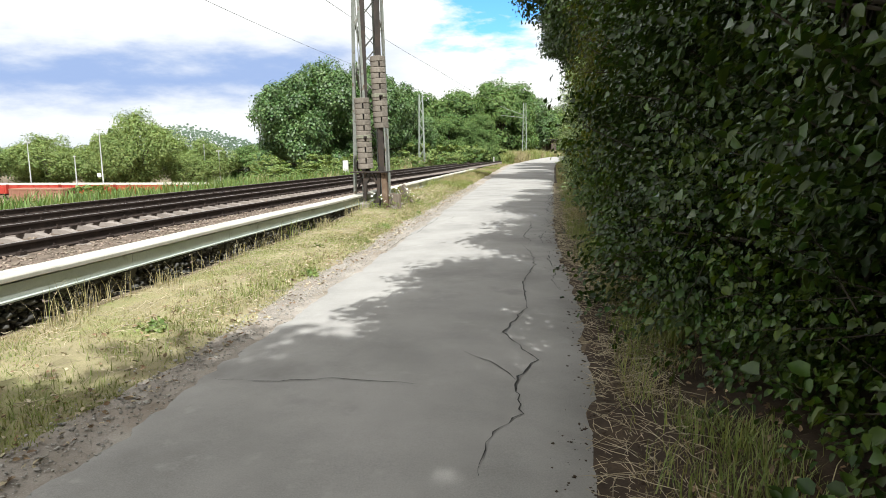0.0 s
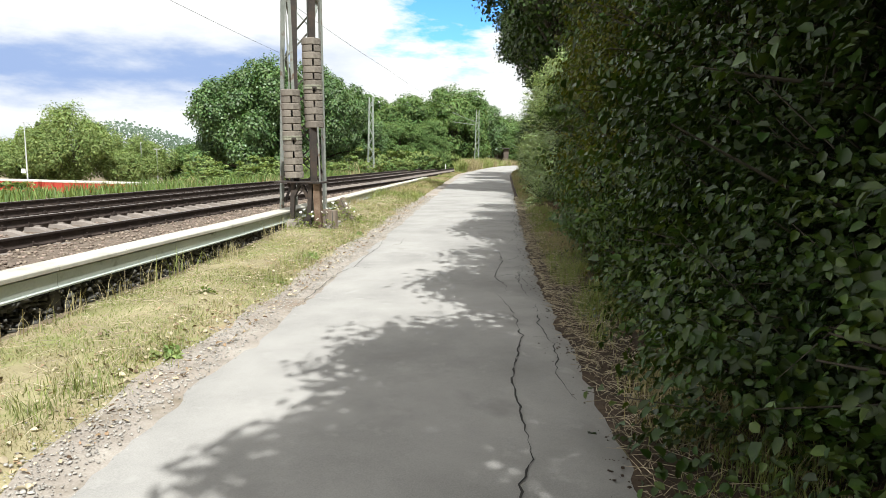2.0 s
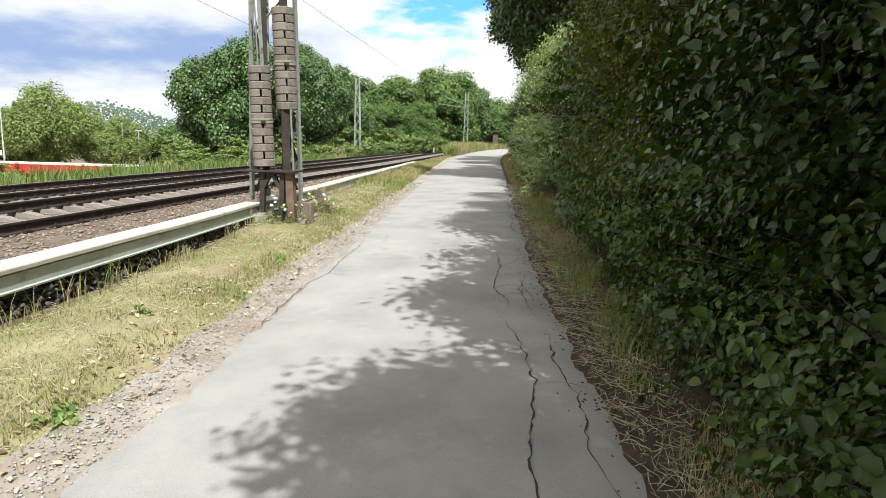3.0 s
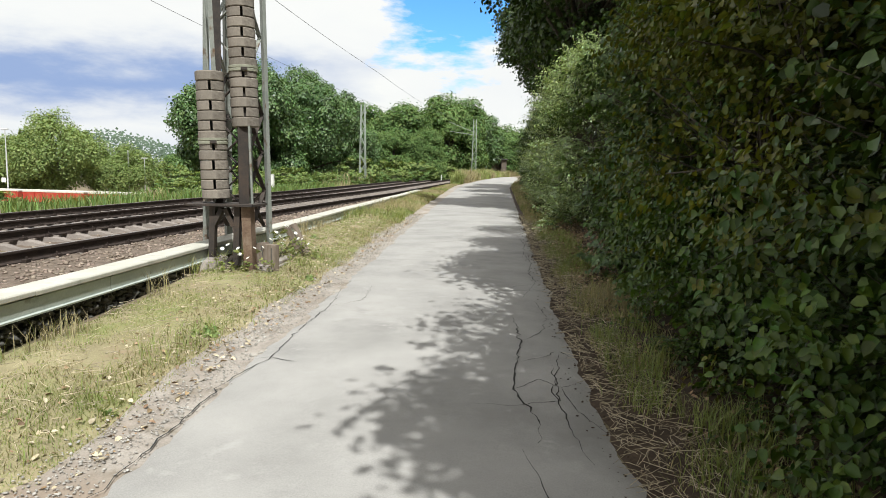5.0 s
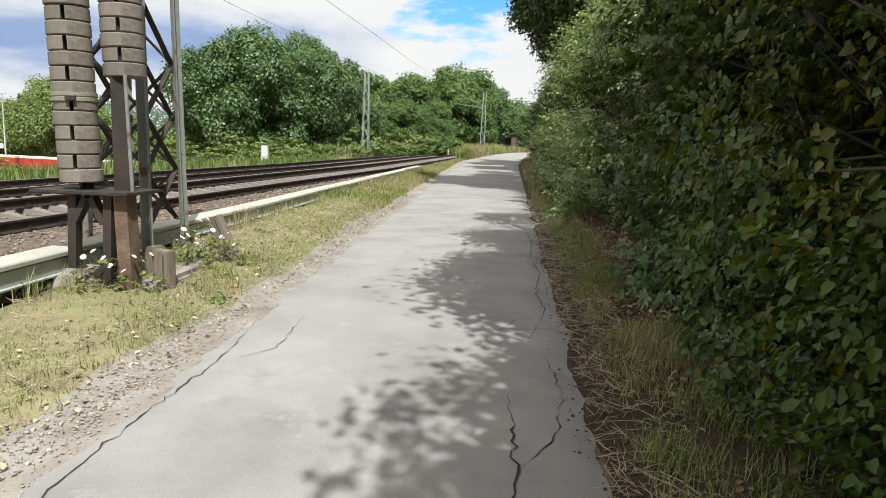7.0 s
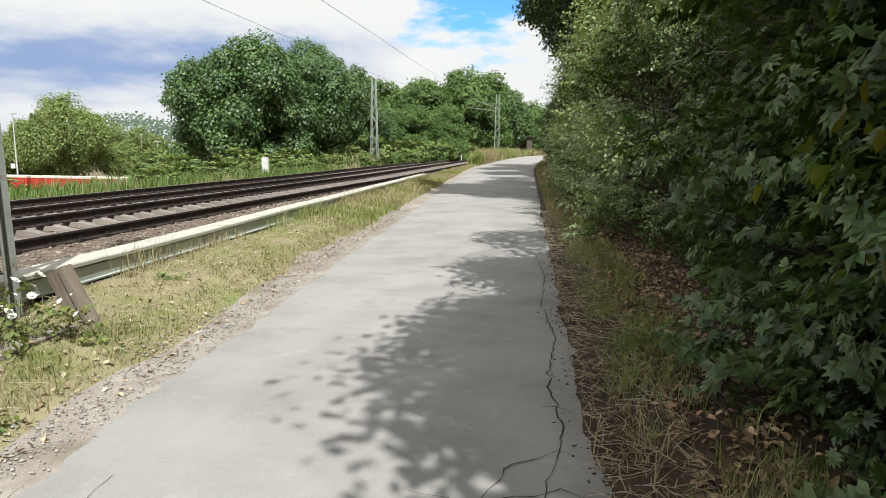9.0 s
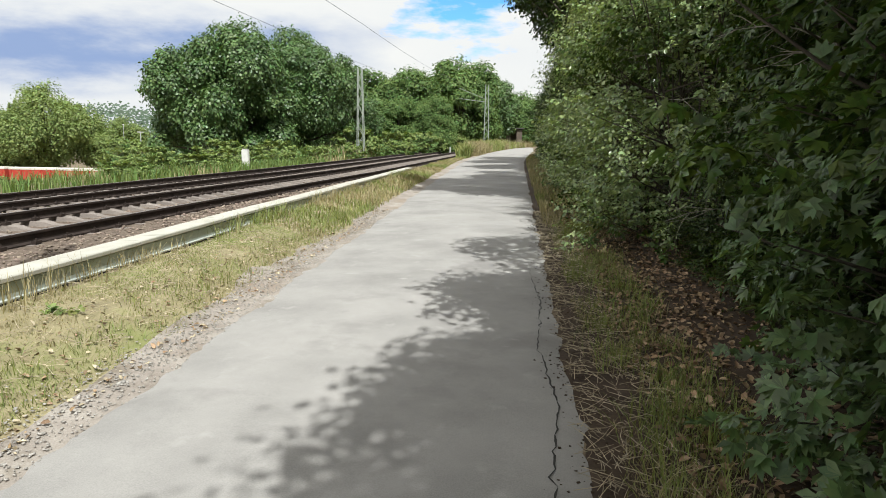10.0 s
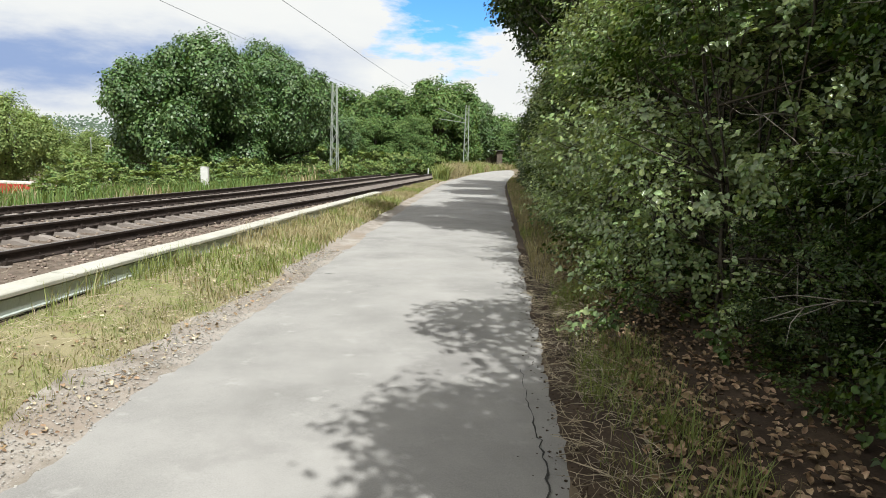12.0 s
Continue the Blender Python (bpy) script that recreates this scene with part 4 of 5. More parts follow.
FAR = [make_shrub("far_shrub", 9, "green leafy shrub along the lane", h=3.8, r=1.2, n_clusters=900, per=9, size=0.085, simple=True, mats=[M["leaf"], M["leaf_sunlit"]], mix=0.6)]
for y in np.arange(31.5, 62, 1.25):
    plant(FAR, 6.75 + 0.12 * math.sin(y) + float(bend(y)), y, rs.uniform(1.0, 1.2), rs.uniform(1.05, 1.35))
for y in np.arange(25, 66, 2.2):
    plant(BACK, 8.7 + rs.normal(0, 0.3) + float(bend(y)), y, rs.uniform(0.95, 1.2), rs.uniform(0.9, 1.15))


def tree_meshes(seed, h, r, base, lobes, lobe_r, per, leaf, mat, trunk_r=0.3, flat=0.8, inner=0.5, full=False):
    """A tree: trunk, limbs and a crown of leafy boughs with gaps between them. base: height of the crown's underside."""
    rng = np.random.RandomState(seed)
    cz = (h + base) / 2
    rz = (h - base) / 2
    d = unit(rng.normal(size=(lobes, 3)))
    env = 1 + 0.10 * np.sin(3 * d[:, 0] + 3 * d[:, 2] + seed) + 0.08 * np.sin(5 * d[:, 1] - 4 * d[:, 2] + 2 * seed)
    q = rng.uniform(inner, 1, lobes) ** 0.6
    if full:  # the lower boughs spread as wide as the middle ones
        low = np.where(d[:, 2] < 0, 1 / np.maximum(np.hypot(d[:, 0], d[:, 1]), 0.5), 1.0)
        d[:, :2] *= low[:, None]
    lr = lobe_r * rng.uniform(0.65, 1.3, lobes)
    c = d * (env * q)[:, None] * np.array([max(r - lobe_r, 0.3), max(r - lobe_r, 0.3), max(rz - lobe_r * flat, 0.3)]) + np.array([0, 0, cz])
    e = unit(rng.normal(size=(lobes, per, 3)) + d[:, None] * 0.35 + np.array([0, 0, 0.2]))
    ph = rng.uniform(0, 6.28, (lobes, 1))
    knob = 1 + 0.22 * np.sin(5 * e[..., 0] + 4 * e[..., 2] + ph) * np.sin(5 * e[..., 1] + 2 * ph) + rng.normal(0, 0.15, (lobes, per))
    rad = lr[:, None] * knob * rng.uniform(0.45, 1, (lobes, per)) ** 0.33
    pos = (c[:, None] + e * rad[..., None] * np.array([1, 1, flat])).reshape(-1, 3)
    pos[:, 2] = np.maximum(pos[:, 2], base * 0.55)
    up = e.reshape(-1, 3) * 0.9 + np.array([[0, 0, 0.55]]) + rng.normal(0, 0.38, (len(pos), 3))
    crown = leaf_mesh("crown", pos, up, leaf * rng.uniform(0.6, 1.4, len(pos)), [mat], None, rng, simple=True, wide=0.8)
    paths = [[((0, 0, -0.3), trunk_r * 1.3), ((0.05, 0, base * 0.6), trunk_r), ((0, 0.08, cz), trunk_r * 0.6), ((0, 0, h * 0.9), 0.03)]]
    for p in c[:46]:
        z0 = base * 0.6 + (p[2] - base * 0.6) * rng.uniform(0.3, 0.6)
        paths.append([((0, 0, z0), trunk_r * 0.35), (p * np.array([0.5, 0.5, 0]) + np.array([0, 0, (z0 + p[2]) / 2 + 0.2]), trunk_r * 0.2), (tuple(p), 0.015)])
    return crown, tube_mesh("trunk", paths, M["bark"], 6)


def make_tree(name, seed, label, group, **kw):
    ob = tagged(new(name), label, "tree", group=group)
    crown, trunk = tree_meshes(seed, **kw)
    part("trunk", trunk, None, ob)
    part("crown", crown, None, ob)
    return ob


def seat(ob, x, y, z, turn=0, s=1.0, sz=None):
    ob.matrix_basis = pose(x, y, z, 0, 0, turn) @ Matrix.Diagonal((s, s, sz or s, 1))
    return ob


def tree_at(ob, x, y, turn=0, s=1.0, sz=None, first=False):
    o = ob if first else copy_thing(ob, Matrix())
    return seat(o, x, y, float(ground_z(x, y)) - 0.1, turn, s, sz)


# the oak whose branches reach over the lane, and trees behind the hedge
oak = make_tree("oak_tree", 31, "dark leafy oak reaching over the lane", "trees behind the hedge", h=12.5, r=4.3, base=4.6, lobes=52, lobe_r=1.05, per=600, leaf=0.15, mat=M["leaf_dark"], trunk_r=0.22)
tree_at(oak, 6.0, 27.8, 40, first=True)
# most copies are added to cast shade on the lane, several out of view
for x, y, t, s in ((5.4, -5.4, 130, 1.1), (8.0, -9.5, 60, 1.0), (6.3, 4.6, 75, 0.68), (6.6, 9.4, 20, 0.55), (6.6, 14.0, 320, 0.55), (6.6, 15.4, 45, 0.62), (7.0, -1.2, 10, 0.60), (6.2, 2.2, 200, 0.64), (6.9, 7.4, 250, 0.70), (7.0, 11.8, 300, 0.72), (7.0, 17.7, 120, 0.68), (6.9, 33, 90, 0.85), (7.3, 38.5, 200, 0.9), (7.4, 44, 200, 1.0), (7.7, 49.5, 20, 1.05), (12.0, 59, 80, 1.0), (14.5, 68, 200, 1.05), (12.5, 22, 170, 1.0)):
    tree_at(oak, x, y, t, s)

# the big tree beyond the tracks and the wood behind
big = make_tree("big_tree", 41, "large dense green tree beyond the tracks", "trees beyond the tracks", h=10.3, r=6.0, base=0.5, lobes=150, lobe_r=1.25, per=780, leaf=0.20, mat=M["leaf_tree"], trunk_r=0.4, full=True)
tree_at(big, -19.6, 66, 0, 1.05, 1.20, first=True)
tree_at(big, -15.6, 73, 140, 0.92, 1.12)
wood = make_tree("woodland_tree", 42, "green deciduous tree at the wood's edge", "trees beyond the tracks", h=11.5, r=6.0, base=0.3, lobes=90, lobe_r=1.35, per=420, leaf=0.29, mat=M["leaf_wood"], trunk_r=0.35, full=True)
tree_at(wood, -9.0, 96, 0, 0.92, 0.92, first=True)
for x, y, t, s, sz in ((-3.2, 100, 80, 1.0, 1.06), (-16, 104, 200, 1.0, 0.98), (5.5, 124, 30, 0.8, 0.62), (-24, 108, 120, 1.05, 0.9), (-9, 88, 300, 0.6, 0.55), (-5.0, 90, 10, 0.5, 0.6), (9.5, 125, 250, 0.95, 0.6),
                       (15, 118, 40, 1.1, 0.75), (20, 140, 60, 1.4, 0.8), (-34, 120, 10, 1.1, 0.8), (-45, 128, 200, 1.2, 0.85), (-57, 132, 90, 1.2, 0.80), (6, 150, 70, 1.5, 0.95), (-20, 150, 30, 1.6, 0.9), (28, 120, 20, 1.3, 0.9)):
    tree_at(wood, x, y, t, s, sz)
dark_wood = make_tree("woodland_tree", 44, "dark green deciduous tree in the wood", "trees beyond the tracks", h=12.0, r=5.6, base=0.4, lobes=90, lobe_r=1.3, per=420, leaf=0.28, mat=M["leaf_tree"], trunk_r=0.35)
tree_at(dark_wood, 0.2, 112, 0, 0.95, 0.98, first=True)
for x, y, t, s, sz in ((-4.5, 116, 170, 1.1, 1.08), (-21, 88, 40, 0.9, 0.75), (-27.5, 78, 40, 0.7, 0.55), (4.5, 132, 90, 0.9, 0.7), (-12.5, 82, 20, 0.6, 0.62)):
    tree_at(dark_wood, x, y, t, s, sz)
willow = make_tree("willow_tree", 43, "pale green willow beyond the rail yard", "willows beyond the yard", h=14.5, r=8.5, base=0.5, lobes=110, lobe_r=1.6, per=420, leaf=0.31, mat=M["leaf_willow"], trunk_r=0.4, flat=1.3)
tree_at(willow, -73, 116, 0, 1.0, 1.08, first=True)
for x, y, t, s, sz in ((-84, 122, 120, 1.0, 0.78), (-95, 118, 200, 1.1, 0.8), (-64, 122, 60, 0.85, 0.72), (-108, 112, 10, 1.1, 0.72), (-121, 100, 80, 1.2, 0.8), (-140, 90, 30, 1.3, 0.9)):
    tree_at(willow, x, y, t, s, sz)
far = tagged(new("far_woods", None), "dark green woods on the horizon, haze painted into the leaf colour", "woods", kind="stuff")
rng = np.random.RandomState(5)
n = 60000
a = rng.uniform(-1.6, 1.2, n)
dd = rng.uniform(210, 260, n)
hh = (9 + 3.5 * np.sin(a * 9) + 2.5 * np.sin(a * 23 + 1)) * rng.rand(n) ** 0.7 + 1
fp = np.stack([dd * np.sin(a), dd * np.cos(a), hh - 5 * (a < -0.1)], 1)
part("foliage", leaf_mesh("far_foliage", fp, np.stack([-np.sin(a), -np.cos(a), 0.9 + 0 * a], 1) + rng.normal(0, 0.3, (n, 3)), rng.uniform(0.5, 1.0, n), [M["leaf_far"]], None, rng, simple=True, wide=0.9), None, far)

# ---- the yard beyond the tracks ----
def build_wagon(x, y, turn, length, label, body="red", rim="cream"):
    w = tagged(new("freight_wagon"), label, "wagon", group="wagons in the yard")
    w.matrix_basis = pose(x, y, float(ground_z(x, y)), 0, 0, turn)
    L = length / 2
    part("body", box_bm(-L, -1.3, 1.0, L, 1.3, 2.45, 0.03), M[body], w)
    part("rim", box_bm(-L - 0.02, -1.33, 2.45, L + 0.02, 1.33, 2.70, 0.02), M[rim], w, "pale top rim")
    k = -L + 0.4
    while k < L:
        part("stanchion", box_bm(k - 0.06, -1.38, 0.95, k + 0.06, -1.3, 2.47), M[body], w)
        k += (length - 0.8) / 6
    part("underframe", box_bm(-L + 0.1, -0.9, 0.75, L - 0.1, 0.9, 1.0), M["dark_steel"], w)
    for s in (-0.62, 0.62):
        for d in (-0.9, 0.9):
            bm = lathe_bm([(0.40, -0.06), (0.46, -0.05), (0.46, 0.05), (0.40, 0.06)], 20)
            bmesh.ops.transform(bm, matrix=Matrix.Translation((s * length / 2 + d, -0.75, 0.46)) @ Matrix.Rotation(radians(90), 4, "X"), verts=bm.verts[:])
            part("wheel", bm, M["dark_steel"], w)
    return w


for i in range(7):
    build_wagon(-48.6 - 10.6 * i * math.cos(radians(4)), 96.5 + 10.6 * i * math.sin(radians(5)), -5, 9.9, "low red freight wagon with a pale top rim")
build_wagon(-66.0, 83.0, -4, 9.0, "rounded reddish-brown freight wagon", "red_brown", "red_brown")


def build_lamp(x, y, h, label, arm=0.5):
    l = tagged(new("yard_lamp"), label, "lamp post", group="lamp posts of the yard")
    l.location = (x, y, float(ground_z(x, y)))
    part("pole", lathe_bm([(0.11, 0), (0.10, h * 0.5), (0.06, h)], 10), M["lamp_grey"], l)
    hd = box_bm(-arm, -0.16, h, arm, 0.16, h + 0.16, 0.05)
    part("lamp_head", hd, M["white_post"], l, "flat white lamp head")
    return l


lamp = build_lamp(-69.0, 100, 11.4, "tall pale lamp post in the rail yard", 0.55)
part("sign_disc", box_bm(-0.95, -0.06, 3.6, -0.25, 0.0, 4.3, 0.05), M["white_post"], lamp, "small white board")
build_lamp(-61.6, 120, 8.9, "slim grey lamp post before the trees", 0.12)
build_lamp(-58.6, 120, 7.7, "grey lamp post with a flat head", 0.55)
build_lamp(-64.5, 88, 7.0, "thin lamp post beside the wagons", 0.2)
build_lamp(-86, 104, 9.6, "tall pale lamp post in the rail yard", 0.6)

white_post = tagged(new("white_post"), "short white concrete post beside the far track", "post")
white_post.location = (-11.4, 49.9, float(ground_z(-11.4, 49.9)))
part("post", box_bm(-0.20, -0.12, -0.1, 0.20, 0.12, 1.10, 0.03), M["white_post"], white_post)
part("cap", box_bm(-0.19, -0.11, 1.098, 0.19, 0.11, 1.12, 0.01), M["white_post"], white_post)


def build_far_mast(x, y, z0, z1, label, cant):
    m = tagged(new("catenary_mast"), label, "mast", group="masts along the railway")
    m.location = (x, y, z0)
    h = z1 - z0
    a, b = 0.30, 0.17
    for cx, cy in ((-1, -1), (1, -1), (1, 1), (-1, 1)):
        part("leg", bar_bm((cx * a, cy * a, 0), (cx * b, cy * b, h), 0.06), M["mast_grey"], m)
    k, z = 0, 0.3
    while z < h - 0.9:
        for cy in (-1, 1):
            w0, w1 = a + (b - a) * z / h, a + (b - a) * (z + 0.9) / h
            s = 1 if k % 2 else -1
            part("brace", bar_bm((-s * w0, cy * w0, z), (s * w1, cy * w1, z + 0.9), 0.04), M["mast_grey"], m)
        z += 0.9
        k += 1
    if cant:
        part("cantilever", bar_bm((0, 0, h * 0.74), (cant, 0, h * 0.80), 0.06), M["mast_grey"], m)
        part("cantilever", bar_bm((0, 0, h * 0.78), (cant * 0.9, 0, h * 0.95), 0.05), M["mast_grey"], m)
    return m


build_far_mast(-9.2, 70, -0.3, 7.5, "pale lattice mast before the wood", 0)
build_far_mast(0.9, 94, 0.2, 8.1, "pale lattice mast with a cantilever arm", -3.8)
pole = tagged(new("wooden_pole"), "grey wooden pole among the weeds", "pole")
pole.location = (-4.2, 108, float(ground_z(-4.2, 108)))
part("pole", lathe_bm([(0.16, -0.2), (0.13, 4.6), (0.11, 4.7)], 10), M["old_wood"], pole)
marker = tagged(new("track_marker"), "small pale marker post beside the track", "marker post")
marker.location = (-2.6, 84, float(ground_z(-2.6, 84)))
part("post", box_bm(-0.05, -0.05, -0.2, 0.05, 0.05, 0.85, 0.01), M["white_post"], marker)

shed = tagged(new("small_shed"), "small dark wooden shelter behind weeds", "shed")
shed.location = (4.4, 112, float(ground_z(4.4, 112)) + 0.5)
for nm, bx_ in (("wall", (-1.15, 0.9, 0, 1.15, 1.0, 2.3)), ("wall", (-1.15, -0.9, 0, -1.05, 0.9, 2.3)), ("wall", (1.05, -0.9, 0, 1.15, 0.9, 2.3)), ("front_board", (-1.05, -0.9, 0, -0.55, -0.84, 2.2)), ("front_board", (0.35, -0.9, 0, 1.05, -0.84, 2.2))):
    part(nm, box_bm(*bx_), M["board_wood"], shed)
part("roof", box_bm(-1.4, -1.2, 2.3, 1.4, 1.2, 2.45, 0.02), M["dark_post"], shed)
part("brace", bar_bm((-2.6, -0.9, 0), (-1.5, -0.9, 2.1), 0.28, 0.1), M["board_wood"], shed)


def build_wire(off, z, label):
    """A wire over a track, sagging between its supports."""
    pts = []
    for y in np.arange(-40, 151, 3.0):
        s = ((y + 46) % 61) / 61
        pts.append(((float(track_x(y)) + off, y, z - 3.0 * s * (1 - s) + 0.5), 0.008))
    w = tagged(new("overhead_wire"), label, "overhead wire", group="overhead wires")
    part("wire", tube_mesh("wire", [pts], M["wire"], 5), None, w)
    return w


build_wire(-0.75, 6.5, "thin overhead wire above the near track")
build_wire(-4.75, 6.5, "thin overhead wire above the far track")

# ---- grass, weeds, litter ----
def scatter_grass(name, n, y0, y1, xfun, hmin, hmax, wmin, wmax, dry, label, seed, zfun=ground_z, patch=0.9, clump=0.0, bare=None, lean=0.7, green="grass_green"):
    rng = np.random.RandomState(seed)
    if clump:
        m = max(1, n // 14)
        cy, cf = rng.uniform(y0, y1, m), rng.rand(m)
        idx = rng.randint(0, m, n)
        y = cy[idx] + rng.normal(0, clump, n)
        x = xfun(cy[idx], cf[idx]) + rng.normal(0, clump, n)
    else:
        y = rng.uniform(y0, y1, n)
        x = xfun(y, rng.rand(n))
    if bare is not None:
        keep = wave(x, y, 2.6, seed + 7) + 0.6 * wave(x, y, 7.0, seed + 9) + rng.normal(0, 0.3, n) > bare
        x, y = x[keep], y[keep]
        n = len(x)
    z = zfun(x, y)
    pat = wave(x, y, patch, seed) + 0.5 * wave(x, y, patch * 3, seed + 1) + rng.normal(0, 0.35, n)
    which = (pat < dry).astype(np.int32)
    h = rng.uniform(hmin, hmax, n) * (1 + 0.25 * wave(x, y, 2.2, seed + 3))
    me = blades(name, np.stack([x, y, z - 0.01], 1), h, rng.uniform(wmin, wmax, n), [M[green], M["grass_dry"]], which, rng, lean)
    return tagged(new(name, me), label, "grass", kind="stuff")


def verge_x(y, f):
    return 0.10 + (road_left(y) - 0.24 - 0.10) * f


scatter_grass("verge_grass", 170000, 2.5, 22, verge_x, 0.012, 0.05, 0.004, 0.008, -0.05, "short dry and green grass of the verge", 51, bare=-0.75, lean=1.1)
scatter_grass("verge_grass", 9000, 2.5, 22, verge_x, 0.03, 0.085, 0.003, 0.007, -0.35, "green and dry grass tufts in the verge", 65, clump=0.035, bare=0.0, lean=0.8)
scatter_grass("verge_grass", 26000, 22, 60, lambda y, f: np.maximum(track_x(y) + 1.6, 0.0) * (y > 38) + 0.02 + (road_left(y) - 0.3 - np.maximum(track_x(y) + 1.6, 0) * (y > 38)) * f, 0.05, 0.16, 0.009, 0.02, 0.25, "short dry and green grass of the verge", 52)
scatter_grass("tall_grass", 2600, 2, 38, lambda y, f: 0.10 + 0.16 * f, 0.12, 0.30, 0.004, 0.009, 0.35, "taller grass along the cable trough", 53, clump=0.05)
scatter_grass("edge_grass", 8500, 2, 30, lambda y, f: road_left(y) - 0.38 - 0.32 * f, 0.04, 0.14, 0.003, 0.007, -0.5, "green grass tufts beside the gravel edge", 54, clump=0.06, lean=1.1)
scatter_grass("hedge_grass", 26000, 1, 24, lambda y, f: road_right(y) + 0.20 + 0.6 * f, 0.05, 0.20, 0.004, 0.008, -0.7, "green grass tufts at the foot of the hedge", 55, clump=0.07, bare=0.0, lean=1.0)
scatter_grass("hedge_grass", 42000, 1, 26, lambda y, f: road_right(y) + 0.12 + 0.6 * f ** 1.2, 0.02, 0.08, 0.003, 0.007, 0.5, "short dry grass at the foot of the hedge", 64, bare=-0.15, lean=1.6)
scatter_grass("hedge_grass", 9000, 24, 62, lambda y, f: road_right(y) + 0.05 + 0.9 * f, 0.10, 0.3, 0.009, 0.02, 0.3, "grass at the foot of the hedge", 56)
scatter_grass("weeds", 18000, 12, 95, lambda y, f: track_x(y) - 7.6 - 5.5 * f, 0.15, 0.55, 0.02, 0.05, -0.8, "tall green weeds beyond the tracks", 57, patch=0.3, green="weed_green")
scatter_grass("weeds", 12000, 62, 112, lambda y, f: track_x(y) - 8 - 14 * f, 0.5, 1.3, 0.05, 0.11, -0.6, "tall green weeds beyond the tracks", 58, patch=0.2, green="weed_green")
scatter_grass("bank_weeds", 12000, 56, 112, lambda y, f: track_x(y) + 1.5 + (road_left(y) - track_x(y) - 1.7) * f, 0.3, 1.1, 0.03, 0.07, 0.0, "dry tall weeds on the bank beside the bend", 59, patch=0.25)
scatter_grass("yard_weeds", 12000, 60, 96, lambda y, f: -30 - 75 * f, 0.2, 0.5, 0.06, 0.14, -0.6, "weeds between the yard and the tracks", 60, patch=0.12, green="weed_green")

bush = make_shrub("weed_bush", 61, "grey-green bushy weed beyond the tracks", "bushy weeds", h=1.9, r=1.3, n_clusters=260, per=10, size=0.16, mats=[M["leaf_wood"], M["leaf_willow"]], mix=0.0)
park(bush, -15.7, 45, 10, 0.8)
for x, y, s, sz in ((-16.5, 58, 1.2, 0.8), (-13.2, 60, 1.1, 0.8), (-10, 72, 1.5, 1.3), (-8, 80, 1.5, 1.2), (-6, 86, 1.6, 1.2), (-12, 84, 1.7, 1.3), (-3.5, 96, 1.6, 1.2), (-1.0, 92, 1.0, 0.8), (9.2, 106, 1.3, 1.0), (-59, 84, 2.4, 1.5), (-12.6, 40, 0.7, 0.35), (-14.2, 42.5, 0.8, 0.45), (-13.0, 47, 0.9, 0.45), (-12.4, 52.5, 0.8, 0.5), (-14.0, 54, 1.0, 0.55), (-11.6, 57, 0.8, 0.45), (-11.0, 63, 1.0, 0.6), (-14.8, 64, 1.2, 0.7), (-9.4, 66, 0.9, 0.6), (-17.5, 50, 1.1, 0.6), (-20, 55, 1.3, 0.7), (-6.8, 76, 1.0, 0.7), (-4.6, 88, 1.1, 0.8)):
    again(bush, x, y, rs.uniform(0, 360), s, sz)

flower = make_shrub("flowering_weed", 62, "leafy weed with white flowers at the mast's foot", "white-flowered weeds", h=0.34, r=0.22, n_clusters=26, per=6, size=0.045, mats=[M["grass_green"], M["leaf_willow"]], mix=0.2)
fr = np.random.RandomState(8)
for i in range(5):
    a_, r_, z_ = fr.uniform(0, 6.28), fr.uniform(0.03, 0.24), fr.uniform(0.2, 0.45)
    bm = bmesh.new()
    for k in range(9):
        aa = 6.28 * k / 9
        q = Vector((math.cos(aa), math.sin(aa), 0.15))
        s_ = Vector((-q.y, q.x, 0)) * 0.012
        c0 = Vector((0, 0, 0))
        vs = [bm.verts.new(v) for v in (c0, q * 0.022 + s_, q * 0.036, q * 0.022 - s_)]
        bm.faces.new(vs)
    lathe_bm([(0.004, 0.0), (0.014, 0.004), (0.012, 0.012), (0.003, 0.016)], 8, bm)
    bmesh.ops.transform(bm, matrix=pose(r_ * math.cos(a_), r_ * math.sin(a_), z_, fr.uniform(20, 60), 0, fr.uniform(-60, 60)), verts=bm.verts[:])
    part("flower", bm, M["petal"], flower, "white flower")
park(flower, 0.40, 14.22, 0, 0.75)
for x, y, s in ((0.62, 15.35, 0.85), (0.58, 15.62, 0.95), (0.82, 15.75, 0.7), (0.62, 14.40, 0.7)):
    again(flower, x, y, fr.uniform(0, 360), s)
tuft = make_shrub("green_weed", 63, "low bright green weed in the dry verge", "low weeds in the verge", h=0.06, r=0.11, n_clusters=18, per=6, size=0.04, mats=[M["grass_green"], M["leaf_willow"]], mix=0.8)
park(tuft, 1.05, 11.9, 0)
for x, y, s in ((0.9, 5.2, 1.0), (1.25, 7.6, 1.0), (0.8, 9.4, 0.9), (1.3, 10.2, 0.7), (0.5, 17.5, 0.9), (1.15, 14.6, 0.8)):
    again(tuft, x, y, fr.uniform(0, 360), s)

n = 15000
py = RND.uniform(2, 26, n)
px0 = road_left(py) - 0.11 + RND.normal(0, 0.13, n)
tagged(new("pebbles", stones("pebbles", np.stack([px0, py, ground_z(px0, py) + 0.028], 1), 0.004 + 0.009 * RND.rand(n) ** 2.5, M["pebble"], flat=0.5)), "pale pebbles along the lane's edge", "pebbles", kind="stuff")


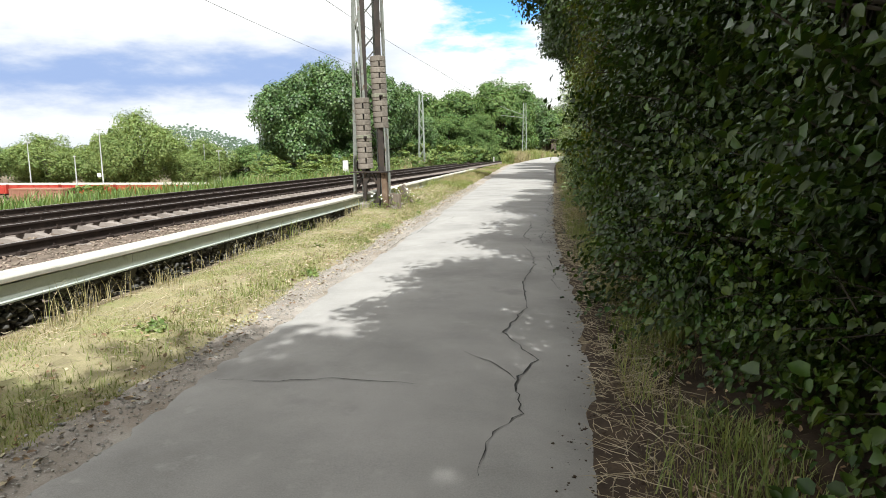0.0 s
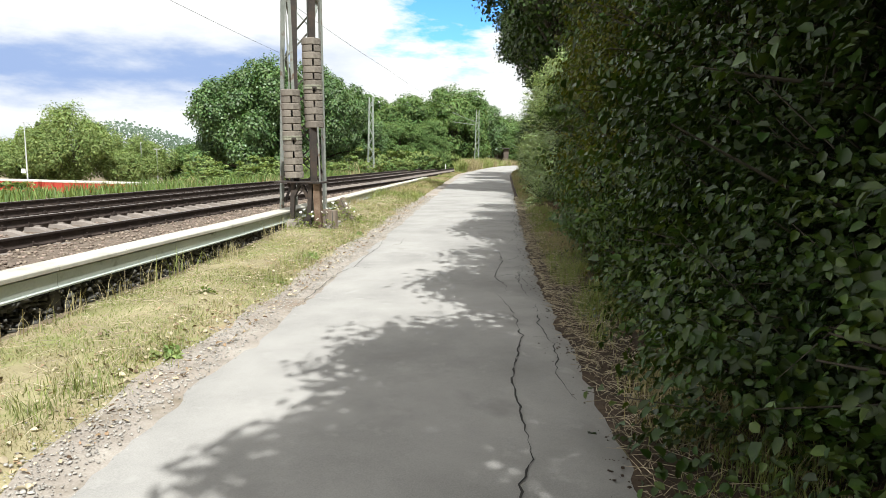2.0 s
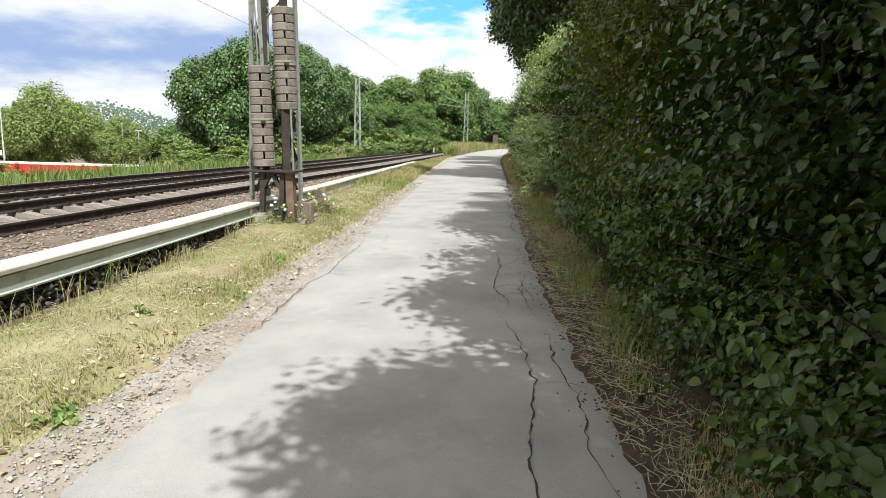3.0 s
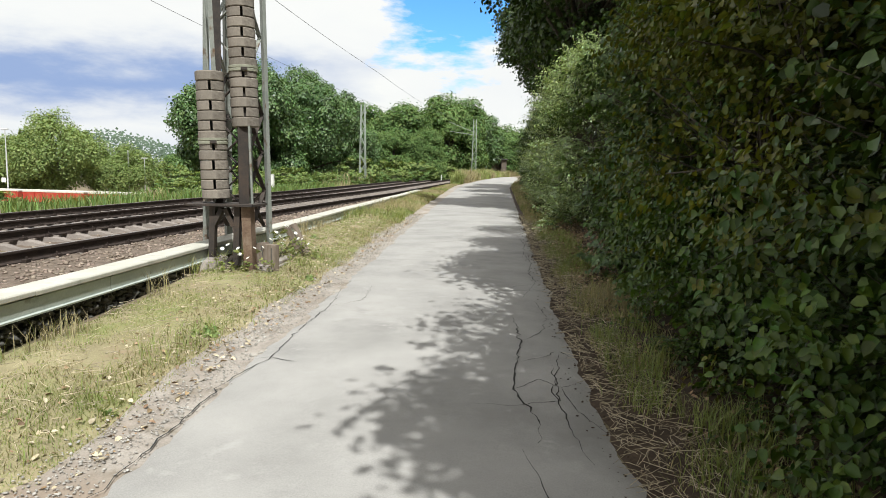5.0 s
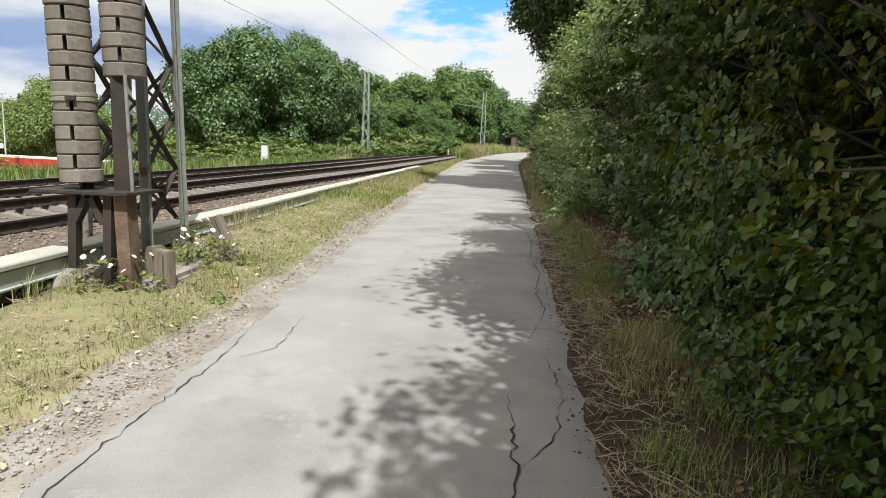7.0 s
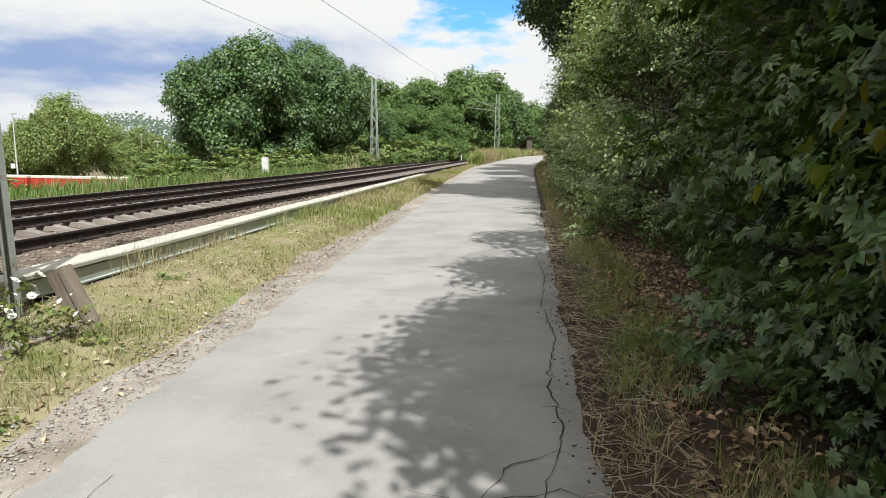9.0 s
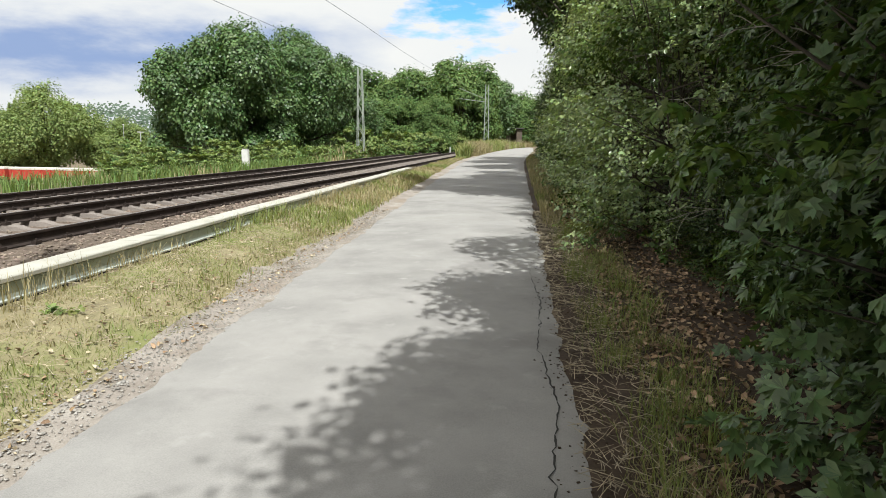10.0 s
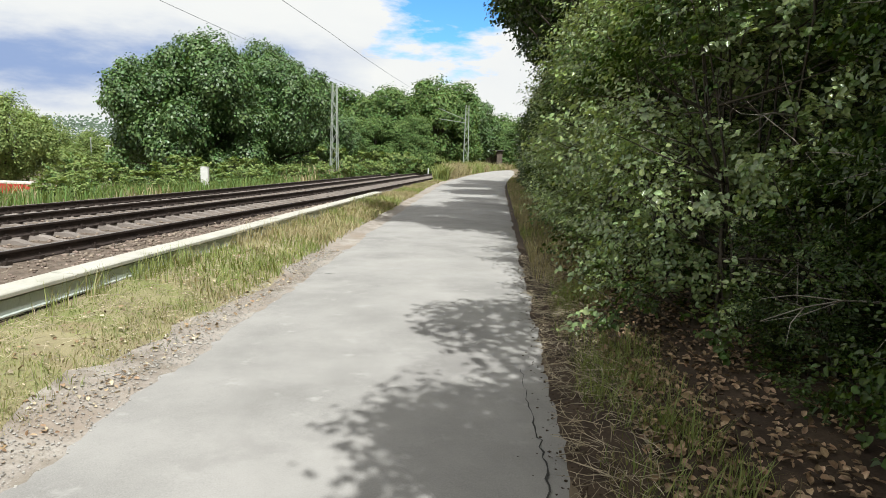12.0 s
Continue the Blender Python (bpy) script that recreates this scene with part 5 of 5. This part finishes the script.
def stalks(name, n, xfun, y0, y1, lmin, lmax, mat, label, seed, lift=0.03):
    rng = np.random.RandomState(seed)
    y = rng.uniform(y0, y1, n)
    x = xfun(y, rng.rand(n))
    z = ground_z(x, y) + lift + rng.uniform(0, 0.03, n)
    a = rng.uniform(0, np.pi, n)
    L = lmin + (lmax - lmin) * rng.rand(n) ** 2
    bow, turn, rise = rng.normal(0, 0.006, n), rng.normal(0, 0.15, n), rng.uniform(-0.01, 0.03, n)
    paths = [[((x[i] - math.cos(a[i]) * L[i] / 2, y[i] - math.sin(a[i]) * L[i] / 2, z[i]), 0.0016), ((x[i] + bow[i], y[i] + bow[i] * 0.5, z[i] + 0.006), 0.0018), ((x[i] + math.cos(a[i] + turn[i]) * L[i] / 2, y[i] + math.sin(a[i] + turn[i]) * L[i] / 2, z[i] + rise[i]), 0.001)] for i in range(n)]
    return tagged(new(name, tube_mesh(name, paths, mat, 4)), label, "straw", kind="stuff")


stalks("straw", 5200, lambda y, f: road_right(y) - 0.05 + 0.5 * f ** 1.3, 1.5, 26, 0.03, 0.24, M["straw"], "dry straw at the foot of the hedge", 71)
stalks("straw", 2400, lambda y, f: 0.1 + (road_left(y) - 0.5) * f, 3, 24, 0.06, 0.22, M["straw"], "dry straw lying in the verge", 72)
n = 9500
rng = np.random.RandomState(73)
py = np.where(rng.rand(n) < 0.6, rng.uniform(14, 25, n), rng.uniform(1, 30, n))
px0 = road_right(py) + 0.35 + np.abs(rng.normal(0, 1.0, n))
tagged(new("leaf_litter", leaf_mesh("leaf_litter", np.stack([px0, py, ground_z(px0, py) + rng.uniform(0.02, 0.045, n)], 1), np.stack([0 * py, 0 * py, 1 + 0 * py], 1) + rng.normal(0, 0.4, (n, 3)), rng.uniform(0.03, 0.065, n), [M["dead_leaf"]], None, rng)), "brown fallen leaves under the hedge", "leaf litter", kind="stuff")


n = 3200
rng = np.random.RandomState(74)
py = rng.uniform(2.5, 26, n)
px0 = road_left(py) - 0.08 - 0.9 * rng.rand(n) ** 1.6
tagged(new("leaf_litter", leaf_mesh("leaf_litter", np.stack([px0, py, ground_z(px0, py) + rng.uniform(0.018, 0.04, n)], 1), np.stack([0 * py, 0 * py, 1 + 0 * py], 1) + rng.normal(0, 0.35, (n, 3)), rng.uniform(0.015, 0.05, n), [M["straw"], M["dead_leaf"]], (rng.rand(n) < 0.45).astype(np.int32), rng)), "dry tan leaf scraps lying in the verge", "leaf litter", kind="stuff")
n = 260
py = rng.uniform(2.5, 26, n)
px0 = road_left(py) - 0.02 - 0.35 * rng.rand(n) ** 1.4
tagged(new("pebbles", stones("pebbles", np.stack([px0, py, ground_z(px0, py) + 0.026], 1), rng.uniform(0.010, 0.022, n), M["pebble"], flat=0.5)), "broken stones along the lane's edge", "pebbles", kind="stuff")


n = 5200
py = rng.uniform(2.0, 27, n)
px0 = road_right(py) + rng.normal(0.03, 0.10, n) + 0.06 * wave(py, py * 0, 3.1, 2.0)
pz = np.maximum(ground_z(px0, py) + 0.012, np.where(px0 < road_right(py), road_top(px0, py) + 0.02, -9))
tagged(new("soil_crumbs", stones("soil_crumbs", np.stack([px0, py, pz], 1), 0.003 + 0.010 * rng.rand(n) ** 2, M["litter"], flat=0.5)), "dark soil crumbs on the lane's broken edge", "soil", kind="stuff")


def bare_branch(x, y, z, turn, length, seed):
    rng = np.random.RandomState(seed)
    b = tagged(new("bare_branch"), "bare grey branch in the gap of the hedge", "branch", group="bare branches in the hedge")
    b.matrix_basis = pose(x, y, z, 0, 0, turn)
    main = [((-length * t, rng.normal(0, 0.04), 0.35 * length * math.sin(t * 2.0) - 0.15 * t * length), 0.011 * (1 - 0.8 * t) + 0.001) for t in np.linspace(0, 1, 8)]
    paths = [main]
    for i in range(9):
        p = Vector(main[rng.randint(1, 7)][0])
        d = Vector((-rng.uniform(0.1, 0.5), rng.normal(0, 0.3), rng.normal(0.02, 0.22))) * length * 0.6
        part("twig", tube_mesh("twig", [[(p, 0.004), (p + d * 0.5 + Vector(rng.normal(0, 0.03, 3)), 0.003), (p + d, 0.001)]], M["pale_twig"], 5), None, b)
    part("branch", tube_mesh("branch", paths, M["pale_twig"], 5), None, b)
    return b


for i in range(15):
    q = np.random.RandomState(200 + i)
    x = q.uniform(6.4, 7.2)
    y = q.uniform(16.4, 23.0)
    bare_branch(x, y, float(ground_z(x, y)) + q.uniform(0.25, 2.2), q.uniform(-70, 70), q.uniform(0.8, 1.7), 300 + i)
